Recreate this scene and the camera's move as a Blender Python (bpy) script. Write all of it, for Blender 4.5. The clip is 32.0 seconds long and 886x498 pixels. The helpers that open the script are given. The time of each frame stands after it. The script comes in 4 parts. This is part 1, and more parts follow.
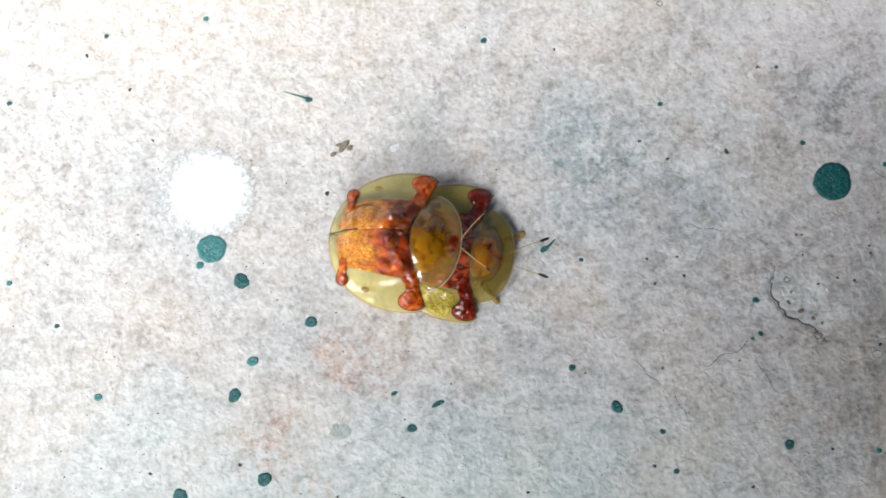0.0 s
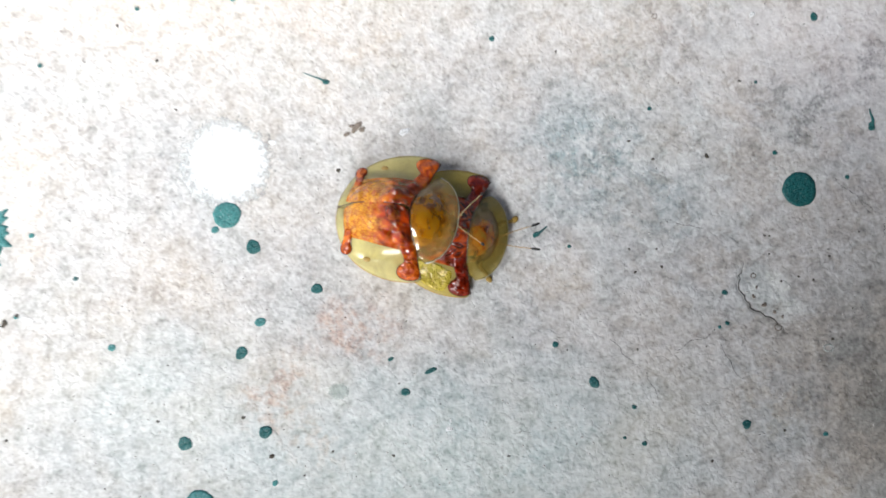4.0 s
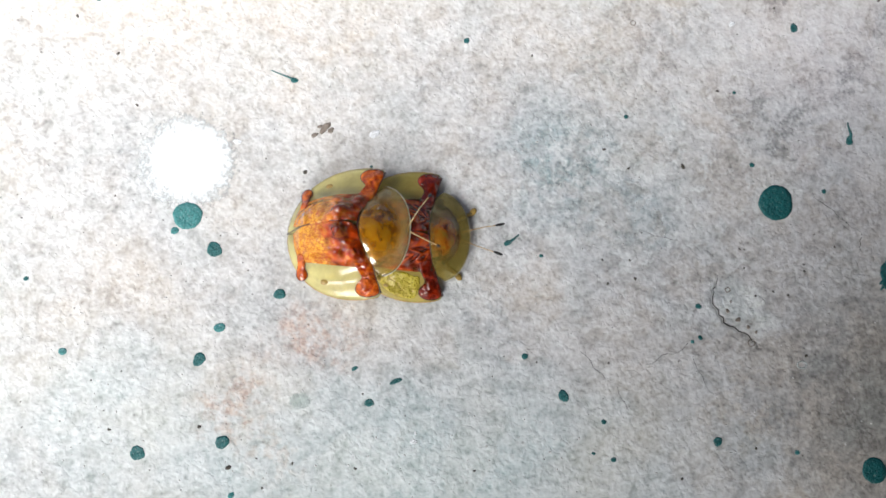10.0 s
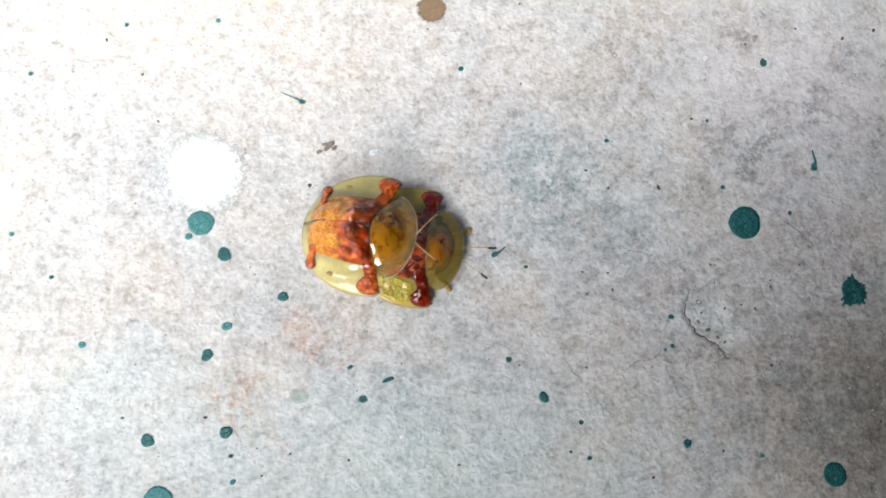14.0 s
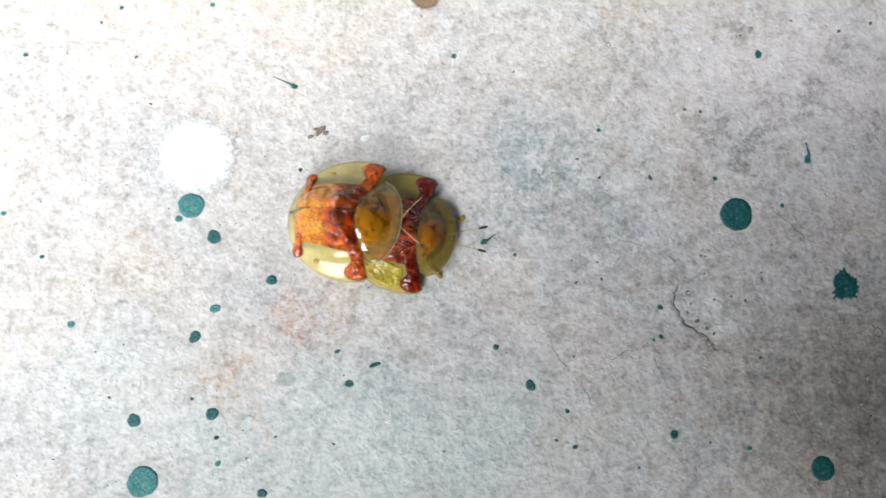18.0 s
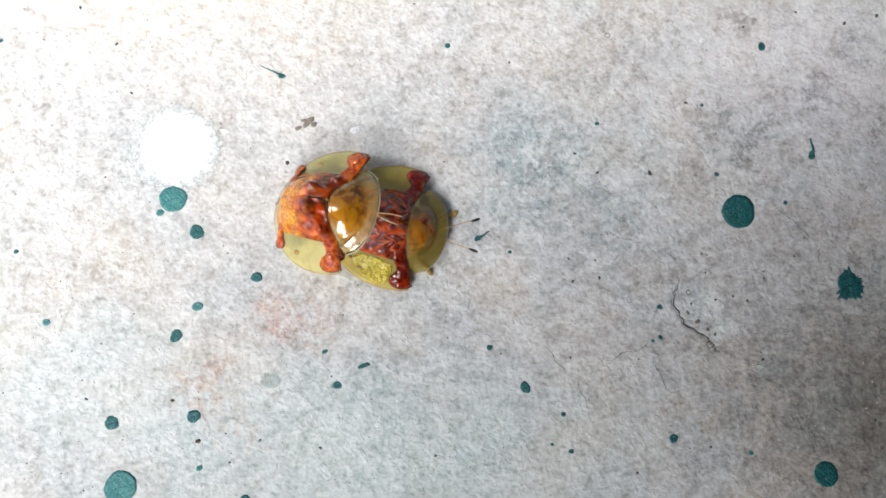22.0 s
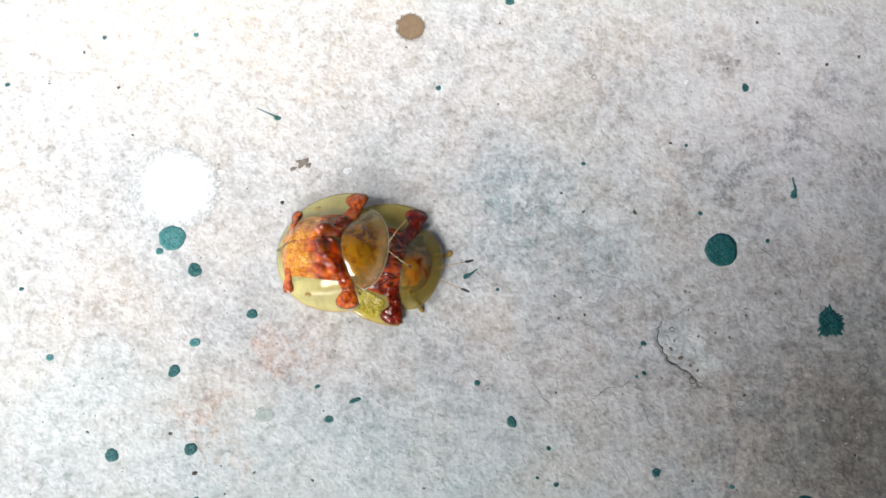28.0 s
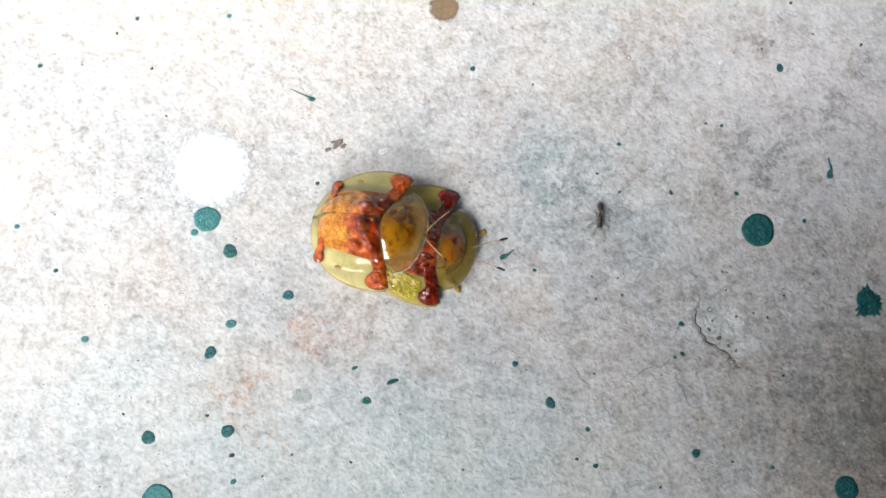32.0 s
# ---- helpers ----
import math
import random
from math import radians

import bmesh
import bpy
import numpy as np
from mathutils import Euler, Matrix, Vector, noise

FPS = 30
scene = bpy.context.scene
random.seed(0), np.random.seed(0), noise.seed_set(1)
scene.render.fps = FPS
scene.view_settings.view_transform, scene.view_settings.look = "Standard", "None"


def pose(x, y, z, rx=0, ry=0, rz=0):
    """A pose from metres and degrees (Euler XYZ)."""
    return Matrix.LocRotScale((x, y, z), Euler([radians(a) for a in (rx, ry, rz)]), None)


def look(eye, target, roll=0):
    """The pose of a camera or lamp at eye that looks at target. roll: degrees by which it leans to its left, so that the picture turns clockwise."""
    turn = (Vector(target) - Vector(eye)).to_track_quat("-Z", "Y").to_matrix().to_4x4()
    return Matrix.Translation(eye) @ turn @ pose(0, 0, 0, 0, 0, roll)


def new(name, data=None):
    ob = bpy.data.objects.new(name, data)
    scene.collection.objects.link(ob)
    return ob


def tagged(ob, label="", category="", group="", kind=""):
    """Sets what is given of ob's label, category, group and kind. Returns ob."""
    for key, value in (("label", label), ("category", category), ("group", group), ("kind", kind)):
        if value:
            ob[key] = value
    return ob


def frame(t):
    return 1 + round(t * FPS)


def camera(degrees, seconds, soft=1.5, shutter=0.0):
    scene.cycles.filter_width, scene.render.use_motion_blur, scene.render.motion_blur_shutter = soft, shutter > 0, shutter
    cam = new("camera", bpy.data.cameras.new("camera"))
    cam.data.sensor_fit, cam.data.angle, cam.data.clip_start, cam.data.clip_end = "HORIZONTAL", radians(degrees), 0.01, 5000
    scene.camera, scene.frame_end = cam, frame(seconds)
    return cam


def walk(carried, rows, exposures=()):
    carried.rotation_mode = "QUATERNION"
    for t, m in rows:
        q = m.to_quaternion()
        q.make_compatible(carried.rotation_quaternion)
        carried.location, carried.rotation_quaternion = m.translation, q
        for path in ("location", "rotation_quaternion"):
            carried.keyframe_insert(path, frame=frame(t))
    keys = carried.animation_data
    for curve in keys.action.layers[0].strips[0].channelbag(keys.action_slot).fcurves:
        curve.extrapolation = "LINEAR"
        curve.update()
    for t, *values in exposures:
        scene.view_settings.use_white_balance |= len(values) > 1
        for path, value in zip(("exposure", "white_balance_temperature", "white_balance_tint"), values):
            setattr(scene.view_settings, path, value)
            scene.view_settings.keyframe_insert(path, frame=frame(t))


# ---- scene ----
CAMERA_PATH = [
    (0.0, pose(0.00481, 0.00806, 0.05436, 6.55, 0.45, -5.85)),
    (0.5, pose(0.00225, 0.00844, 0.05347, 6.11, -1.08, -6.04)),
    (1.0, pose(0.00426, 0.01090, 0.05302, 6.50, -1.74, -5.83)),
    (1.5, pose(0.00557, 0.00943, 0.05256, 5.27, -1.70, -5.14)),
    (2.0, pose(0.00569, 0.01023, 0.05372, 4.88, -1.63, -4.93)),
    (2.5, pose(0.00607, 0.01155, 0.05450, 5.35, -1.93, -4.75)),
    (3.0, pose(0.00687, 0.00953, 0.05579, 5.05, -1.72, -4.60)),
    (3.5, pose(0.00301, 0.00930, 0.06204, 7.05, -1.11, -3.24)),
    (4.0, pose(0.00219, 0.00638, 0.05851, 6.28, -2.38, -2.67)),
    (4.5, pose(0.00363, 0.00786, 0.05394, 5.98, -3.53, -3.12)),
    (6.5, pose(0.00502, 0.00923, 0.05531, 6.09, -3.32, -3.00)),
    (7.0, pose(0.00515, 0.00868, 0.05583, 6.06, -3.37, -2.84)),
    (7.5, pose(0.00873, 0.00900, 0.05665, 5.97, -3.52, -2.82)),
    (8.0, pose(0.00658, 0.00836, 0.05620, 6.10, -3.69, -2.56)),
    (8.5, pose(0.00558, 0.00845, 0.05485, 6.15, -3.92, -2.29)),
    (9.0, pose(0.00503, 0.00764, 0.05442, 6.08, -4.16, -1.99)),
    (9.5, pose(0.00153, 0.00513, 0.05595, 6.80, -4.14, -1.72)),
    (10.0, pose(0.00319, 0.00683, 0.05687, 6.46, -3.99, -1.58)),
    (10.5, pose(0.00165, 0.00673, 0.05740, 7.06, -3.98, -1.09)),
    (11.0, pose(0.00001, 0.00474, 0.05705, 7.20, -4.01, -0.75)),
    (11.5, pose(-0.00056, 0.00396, 0.05801, 7.34, -4.22, -0.52)),
    (12.0, pose(-0.00060, 0.00271, 0.05986, 7.94, -3.81, -0.21)),
    (12.5, pose(-0.00053, 0.00092, 0.06038, 8.18, -4.02, 0.09)),
    (13.0, pose(-0.00000, -0.00000, 0.06200, 8.33, -3.81, -0.28)),
    (13.5, pose(0.00076, 0.00178, 0.06262, 8.58, -3.73, -0.33)),
    (14.0, pose(0.00403, 0.00473, 0.06149, 8.56, -3.66, -0.36)),
    (14.5, pose(0.00547, 0.00564, 0.06085, 8.21, -4.06, -0.19)),
    (15.0, pose(0.00711, 0.00573, 0.06088, 8.03, -3.52, -0.02)),
    (15.5, pose(0.00759, 0.00558, 0.06042, 7.55, -3.32, -0.01)),
    (17.5, pose(0.00727, 0.00473, 0.06108, 8.26, -3.31, 0.71)),
    (18.0, pose(0.00567, 0.00359, 0.06141, 8.54, -3.13, 0.65)),
    (18.5, pose(0.00322, 0.00504, 0.06063, 8.47, -3.24, 0.77)),
    (19.0, pose(0.00379, 0.00591, 0.05846, 8.40, -3.50, 0.81)),
    (19.5, pose(0.00483, 0.00512, 0.05825, 8.16, -3.69, 1.03)),
    (20.0, pose(0.00627, 0.00457, 0.05970, 8.75, -3.42, 0.84)),
    (20.5, pose(0.00364, 0.00425, 0.05805, 8.62, -3.58, 0.87)),
    (21.0, pose(0.00363, 0.00455, 0.05839, 8.32, -3.55, 0.99)),
    (21.5, pose(0.00525, 0.00347, 0.05918, 8.68, -3.63, 0.96)),
    (22.0, pose(0.00579, 0.00385, 0.05916, 8.35, -3.75, 0.85)),
    (22.5, pose(0.00669, 0.00324, 0.06031, 8.55, -3.69, 0.80)),
    (23.0, pose(0.00650, 0.00288, 0.06037, 8.39, -3.76, 0.97)),
    (23.5, pose(0.00778, 0.00472, 0.06067, 8.36, -3.63, 0.86)),
    (24.0, pose(0.00821, 0.00552, 0.05980, 8.53, -3.62, 1.02)),
    (24.5, pose(0.00914, 0.00545, 0.05995, 8.00, -3.60, 0.85)),
    (25.0, pose(0.00991, 0.00615, 0.06154, 8.53, -3.38, 0.65)),
    (25.5, pose(0.00719, 0.00638, 0.06062, 8.30, -3.20, 0.84)),
    (27.5, pose(0.00832, 0.00827, 0.06132, 8.11, -3.00, 0.95)),
    (28.0, pose(0.00725, 0.00643, 0.06152, 8.55, -3.04, 1.11)),
    (28.5, pose(0.00730, 0.00669, 0.06126, 8.56, -3.03, 1.12)),
    (29.0, pose(0.00734, 0.00700, 0.06082, 8.53, -3.05, 1.10)),
    (29.5, pose(0.00672, 0.00640, 0.06134, 8.37, -3.29, 1.13)),
    (30.0, pose(0.00637, 0.00617, 0.06183, 8.65, -3.20, 1.05)),
    (30.5, pose(0.00596, 0.00646, 0.06154, 8.88, -3.09, 1.08)),
    (31.0, pose(0.00670, 0.00558, 0.06000, 8.72, -3.06, 1.17)),
    (31.5, pose(0.00532, 0.00547, 0.05990, 8.42, -3.13, 1.11)),
    (32.0, pose(0.00414, 0.00455, 0.06067, 8.86, -3.19, 0.88)),
]
EXPOSURE, KELVIN = 1.02, 6280.0
cam = camera(61, 32.0, soft=1.65, shutter=0.5)
walk(cam, CAMERA_PATH, [(t, EXPOSURE + e, KELVIN, 7.5) for t, e in ((0.0, -0.06), (2.0, 0.0), (10.0, 0.0), (13.0, 0.02), (20.0, 0.0), (22.5, 0.05), (25.0, 0.11), (28.0, 0.05), (32.0, 0.03))])

# ---- light: soft daylight from an open side ----
world = bpy.data.worlds.new("sky")
scene.world = world
world.use_nodes = True
wt = world.node_tree
sky = wt.nodes.new("ShaderNodeTexSky")
sky.sky_type, sky.sun_disc = "NISHITA", False
sky.air_density, sky.dust_density, sky.ozone_density = 0.7, 5.0, 0.5
sky.sun_elevation, sky.sun_rotation = radians(51), radians(249)
wt.links.new(sky.outputs[0], wt.nodes["Background"].inputs[0])
wt.nodes["Background"].inputs[1].default_value = 0.05
sun = new("sun", bpy.data.lights.new("sun", "SUN"))
sun.data.energy, sun.data.angle, sun.data.color = 2.2, radians(30), (1.0, 0.985, 0.96)
sun.matrix_world = look((-0.60, -0.25, 0.87), (0, 0, 0))

# the bright window low on one side, which shows in every gloss
pane = new("window_light", bpy.data.lights.new("window_light", "AREA"))
pane.data.shape, pane.data.size, pane.data.size_y = "RECTANGLE", 0.062, 0.042
pane.data.energy, pane.data.color = 0.11, (1.0, 0.985, 0.96)
pane.matrix_world = look((-0.042, -0.080, 0.079), (-0.105, 0.01, 0.0))

MM = 0.001


# ---- materials ----
def mat(name):
    m = bpy.data.materials.new(name)
    m.use_nodes = True
    nt = m.node_tree
    return m, nt, nt.nodes["Principled BSDF"]


def node(nt, kind, **inputs):
    n = nt.nodes.new(kind)
    for k, v in inputs.items():
        n.inputs[k.replace("_", " ")].default_value = v
    return n


def ramp(nt, fac, *stops):
    n = nt.nodes.new("ShaderNodeValToRGB")
    while len(n.color_ramp.elements) < len(stops):
        n.color_ramp.elements.new(0.5)
    for e, (p, c) in zip(n.color_ramp.elements, stops):
        e.position, e.color = p, (*c, 1) if len(c) == 3 else c
    nt.links.new(fac, n.inputs[0])
    return n.outputs[0]


def grey(v):
    return (v, v, v)


def mix(nt, fac, a, b, blend="MIX"):
    n = nt.nodes.new("ShaderNodeMix")
    n.data_type, n.blend_type = "RGBA", blend
    for value, i in ((fac, 0), (a, 6), (b, 7)):
        if hasattr(value, "is_linked"):
            nt.links.new(value, n.inputs[i])
        else:
            n.inputs[i].default_value = value if i == 0 else (*value, 1)
    return n.outputs[2]


def math_node(nt, op, a, b=None):
    n = nt.nodes.new("ShaderNodeMath")
    n.operation = op
    for i, v in enumerate((a, b)):
        if v is None:
            continue
        if hasattr(v, "is_linked"):
            nt.links.new(v, n.inputs[i])
        else:
            n.inputs[i].default_value = v
    return n.outputs[0]


def coords(nt, scale=(1, 1, 1), turn=0.0, at=(0, 0, 0), space="Object", kind="POINT"):
    tc = nt.nodes.new("ShaderNodeTexCoord")
    mp = nt.nodes.new("ShaderNodeMapping")
    mp.vector_type = kind
    mp.inputs["Location"].default_value = at
    mp.inputs["Scale"].default_value = scale
    mp.inputs["Rotation"].default_value = (0, 0, radians(turn))
    nt.links.new(tc.outputs[space], mp.inputs[0])
    return mp.outputs[0]


def noise_tex(nt, vec, scale, detail=4, rough=0.55, distort=0.0):
    n = node(nt, "ShaderNodeTexNoise", Scale=scale, Detail=detail, Roughness=rough, Distortion=distort)
    nt.links.new(vec, n.inputs["Vector"])
    return n.outputs["Fac"]


def bump(nt, bsdf, height, strength, dist, chain=None):
    b = node(nt, "ShaderNodeBump", Strength=strength, Distance=dist)
    nt.links.new(height, b.inputs["Height"])
    if chain:
        nt.links.new(chain, b.inputs["Normal"])
    nt.links.new(b.outputs[0], bsdf.inputs["Normal"])
    return b.outputs[0]


# stains in the concrete and painted shade at lower right: centre and half sizes in millimetres, colour, strength
STAINS_AND_SHADE = [
    (-2.4, 7.0, 5.0, 3.6, (0.53, 0.415, 0.365), 0.85), (-8.2, 2.1, 3.6, 4.0, (0.55, 0.445, 0.385), 0.75), (-5.5, -2.0, 3.0, 2.6, (0.58, 0.48, 0.40), 0.4),
    (20.6, 28.0, 3.0, 2.6, (0.36, 0.40, 0.40), 0.5), (17.0, 19.5, 6.5, 5.0, (0.32, 0.38, 0.39), 0.85), (21.0, 16.0, 6.0, 4.0, (0.36, 0.40, 0.41), 0.6), (24.5, 29.0, 3.0, 2.0, (0.40, 0.36, 0.33), 0.6),
    (40.0, 26.6, 5.0, 3.5, (0.34, 0.32, 0.33), 0.7), (34.0, 23.4, 4.8, 3.4, (0.30, 0.285, 0.28), 0.7), (36.5, 20.6, 4.6, 2.2, (0.27, 0.25, 0.25), 0.6),
    (47.5, 23.0, 4.0, 4.5, (0.33, 0.31, 0.31), 0.6), (35.5, 34.0, 4.5, 2.5, (0.30, 0.28, 0.29), 0.6), (45.0, 31.0, 4.0, 3.0, (0.38, 0.36, 0.37), 0.6),
    (16.0, 24.0, 5.0, 2.0, (0.40, 0.39, 0.39), 0.45), (36.0, 1.0, 7.0, 6.0, (0.36, 0.33, 0.29), 0.55), (31.0, 20.5, 4.0, 2.4, (0.34, 0.32, 0.32), 0.5),
    (25.0, 33.0, 6.0, 4.0, (0.52, 0.46, 0.40), 0.45), (30.0, 0.0, 5.0, 4.0, (0.56, 0.50, 0.43), 0.5), (24.0, 12.0, 5.0, 3.0, (0.42, 0.44, 0.44), 0.4),
    # the wide dark one at (47.5, -3) paints the corner's shade
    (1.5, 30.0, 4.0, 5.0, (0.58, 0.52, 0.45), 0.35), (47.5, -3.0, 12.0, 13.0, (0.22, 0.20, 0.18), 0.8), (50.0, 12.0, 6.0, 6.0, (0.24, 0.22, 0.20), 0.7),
    (31.0, 8.2, 2.5, 3.4, (0.84, 0.85, 0.82), 1.0), (29.9, 7.3, 1.3, 1.1, (0.32, 0.29, 0.26), 0.7),
    (11.0, 8.0, 4.0, 3.0, (0.44, 0.47, 0.49), 0.4), (8.0, -6.0, 3.0, 3.0, (0.42, 0.46, 0.46), 0.4), (42.0, 15.0, 4.0, 2.5, (0.38, 0.37, 0.38), 0.4),
]
# wide soft casts of colour in the cement; at right, shade painted below, brightness above
CASTS_AND_SHADE = [
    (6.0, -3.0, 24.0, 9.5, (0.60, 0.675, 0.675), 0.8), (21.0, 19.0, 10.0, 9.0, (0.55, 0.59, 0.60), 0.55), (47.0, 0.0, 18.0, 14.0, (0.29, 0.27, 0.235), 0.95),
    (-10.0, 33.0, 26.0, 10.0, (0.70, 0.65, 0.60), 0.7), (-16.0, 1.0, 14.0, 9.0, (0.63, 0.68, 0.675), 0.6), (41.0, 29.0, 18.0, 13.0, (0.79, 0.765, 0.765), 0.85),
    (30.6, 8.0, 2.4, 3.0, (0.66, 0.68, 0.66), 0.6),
]


def concrete():
    m, nt, b = mat("worn concrete")
    v = coords(nt, (1000, 1000, 1000))
    cloud = noise_tex(nt, v, 0.075, 5, 0.6, 0.4)
    patch = noise_tex(nt, v, 0.42, 4, 0.66, 0.15)
    base = ramp(nt, cloud, (0.3, (0.53, 0.53, 0.535)), (0.52, (0.61, 0.595, 0.58)), (0.7, (0.66, 0.625, 0.585)))
    base = mix(nt, 0.33, base, ramp(nt, patch, (0.36, grey(0.32)), (0.48, grey(0.50)), (0.56, grey(0.60)), (0.68, grey(0.68))), "OVERLAY")
    wob = node(nt, "ShaderNodeTexNoise", Scale=0.35, Detail=3)
    nt.links.new(v, wob.inputs["Vector"])
    push = nt.nodes.new("ShaderNodeVectorMath")
    push.operation = "MULTIPLY_ADD"
    push.inputs[1].default_value, push.inputs[2].default_value = (5, 5, 0), (-2.5, -2.5, 0)
    nt.links.new(wob.outputs["Color"], push.inputs[0])
    where = nt.nodes.new("ShaderNodeVectorMath")
    nt.links.new(v, where.inputs[0])
    nt.links.new(push.outputs[0], where.inputs[1])
    grain = noise_tex(nt, v, 1.6, 5, 0.7)

    def near_to(x, y, a, c, inner):
        mp = nt.nodes.new("ShaderNodeMapping")
        mp.vector_type = "TEXTURE"
        mp.inputs["Location"].default_value, mp.inputs["Scale"].default_value = (x, y, 0), (a, c, 30)
        nt.links.new(where.outputs[0], mp.inputs[0])
        ln = nt.nodes.new("ShaderNodeVectorMath")
        ln.operation = "LENGTH"
        nt.links.new(mp.outputs[0], ln.inputs[0])
        return ramp(nt, ln.outputs["Value"], (inner, grey(1)), (1.0, grey(0)))

    for x, y, a, c, colour, much in CASTS_AND_SHADE:
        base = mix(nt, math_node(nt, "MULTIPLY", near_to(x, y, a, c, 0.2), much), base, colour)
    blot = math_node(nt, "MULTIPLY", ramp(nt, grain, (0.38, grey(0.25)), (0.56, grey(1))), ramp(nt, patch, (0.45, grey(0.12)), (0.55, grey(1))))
    for x, y, a, c, colour, much in STAINS_AND_SHADE:
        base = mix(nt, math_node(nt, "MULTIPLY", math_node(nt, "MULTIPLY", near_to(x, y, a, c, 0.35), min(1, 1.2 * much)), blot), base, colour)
    # brown-grey blotches and pale flakes of every size, warm and cool
    hue = noise_tex(nt, where.outputs[0], 0.16, 3, 0.6)
    base = mix(nt, 0.5, base, ramp(nt, hue, (0.38, (0.465, 0.505, 0.515)), (0.5, (0.5, 0.5, 0.5)), (0.62, (0.535, 0.50, 0.465))), "OVERLAY")
    right = near_to(38.0, 16.0, 30.0, 30.0, 0.45)
    scuff = ramp(nt, noise_tex(nt, where.outputs[0], 0.30, 4, 0.7), (0.53, grey(0)), (0.60, grey(0.42)))
    base = mix(nt, math_node(nt, "MULTIPLY", scuff, right), base, (0.41, 0.375, 0.335))
    pale = ramp(nt, noise_tex(nt, v, 0.55, 4, 0.7, 0.4), (0.55, grey(0)), (0.60, grey(0.6)))
    base = mix(nt, math_node(nt, "MULTIPLY", pale, near_to(22.0, 17.0, 20.0, 13.0, 0.4)), base, (0.74, 0.76, 0.75))
    # pale worm-like ridges of cement paste, flakes, sand grains
    bend = node(nt, "ShaderNodeTexNoise", Scale=1.3, Detail=2)
    nt.links.new(v, bend.inputs["Vector"])
    where2 = nt.nodes.new("ShaderNodeVectorMath")
    nt.links.new(v, where2.inputs[0])
    nt.links.new(bend.outputs["Color"], where2.inputs[1])
    worm = noise_tex(nt, where2.outputs[0], 1.5, 2, 0.5, 0.8)
    ridge = math_node(nt, "ABSOLUTE", math_node(nt, "SUBTRACT", worm, 0.5))
    worms = ramp(nt, ridge, (0.0, grey(0.66)), (0.05, grey(0.55)), (0.11, grey(0.47)), (0.2, grey(0.42)))
    crumbs = noise_tex(nt, v, 2.0, 1, 0.5, 0.2)
    fine = noise_tex(nt, v, 3.6, 0, 0.5)
    mott = noise_tex(nt, v, 0.9, 2, 0.6, 0.15)
    flake = node(nt, "ShaderNodeTexVoronoi", Scale=1.5, Randomness=1.0)
    nt.links.new(where2.outputs[0], flake.inputs["Vector"])
    chips = nt.nodes.new("ShaderNodeSeparateColor")
    nt.links.new(flake.outputs["Color"], chips.inputs[0])
    base = mix(nt, 0.13, base, ramp(nt, chips.outputs[0], (0.1, grey(0.30)), (0.5, grey(0.5)), (0.9, grey(0.72))), "OVERLAY")
    base = mix(nt, 0.30, base, ramp(nt, mott, (0.38, grey(0.28)), (0.5, grey(0.5)), (0.6, grey(0.68))), "OVERLAY")
    scab = noise_tex(nt, where2.outputs[0], 0.85, 2, 0.6, 0.5)
    skin = ramp(nt, scab, (0.40, grey(0.30)), (0.435, grey(0.47)), (0.53, grey(0.50)), (0.56, grey(0.66)))
    base = mix(nt, 0.32, base, skin, "OVERLAY")
    base = mix(nt, math_node(nt, "MULTIPLY", ramp(nt, patch, (0.42, grey(0.35)), (0.56, grey(1))), 0.26), base, worms, "OVERLAY")
    base = mix(nt, 0.30, base, ramp(nt, crumbs, (0.30, grey(0.10)), (0.42, grey(0.47)), (0.60, grey(0.55)), (0.68, grey(0.70))), "OVERLAY")
    base = mix(nt, 0.16, base, ramp(nt, fine, (0.32, grey(0.25)), (0.5, grey(0.5)), (0.68, grey(0.72))), "OVERLAY")
    vor = node(nt, "ShaderNodeTexVoronoi", Scale=0.5, Randomness=1.0)
    nt.links.new(v, vor.inputs["Vector"])
    pits = ramp(nt, vor.outputs["Distance"], (0.03, grey(1)), (0.07, grey(0)))
    base = mix(nt, math_node(nt, "MULTIPLY", pits, 0.5), base, (0.16, 0.15, 0.14))
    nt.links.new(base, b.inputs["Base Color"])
    b.inputs["Roughness"].default_value, b.inputs["Specular IOR Level"].default_value = 0.85, 0.3
    pebble = node(nt, "ShaderNodeTexVoronoi", Scale=2.1, Randomness=1.0)
    pebble.feature = "SMOOTH_F1"
    pebble.inputs["Smoothness"].default_value = 0.35
    nt.links.new(where2.outputs[0], pebble.inputs["Vector"])
    n1 = bump(nt, b, math_node(nt, "MULTIPLY", math_node(nt, "SUBTRACT", 1.0, pebble.outputs["Distance"]), ramp(nt, patch, (0.40, grey(0.3)), (0.58, grey(1)))), 0.36, 0.00022)
    n2 = bump(nt, b, skin, 0.4, 0.0001, bump(nt, b, crumbs, 0.4, 0.0001, n1))
    bump(nt, b, mott, 0.4, 0.0002, n2)
    return m


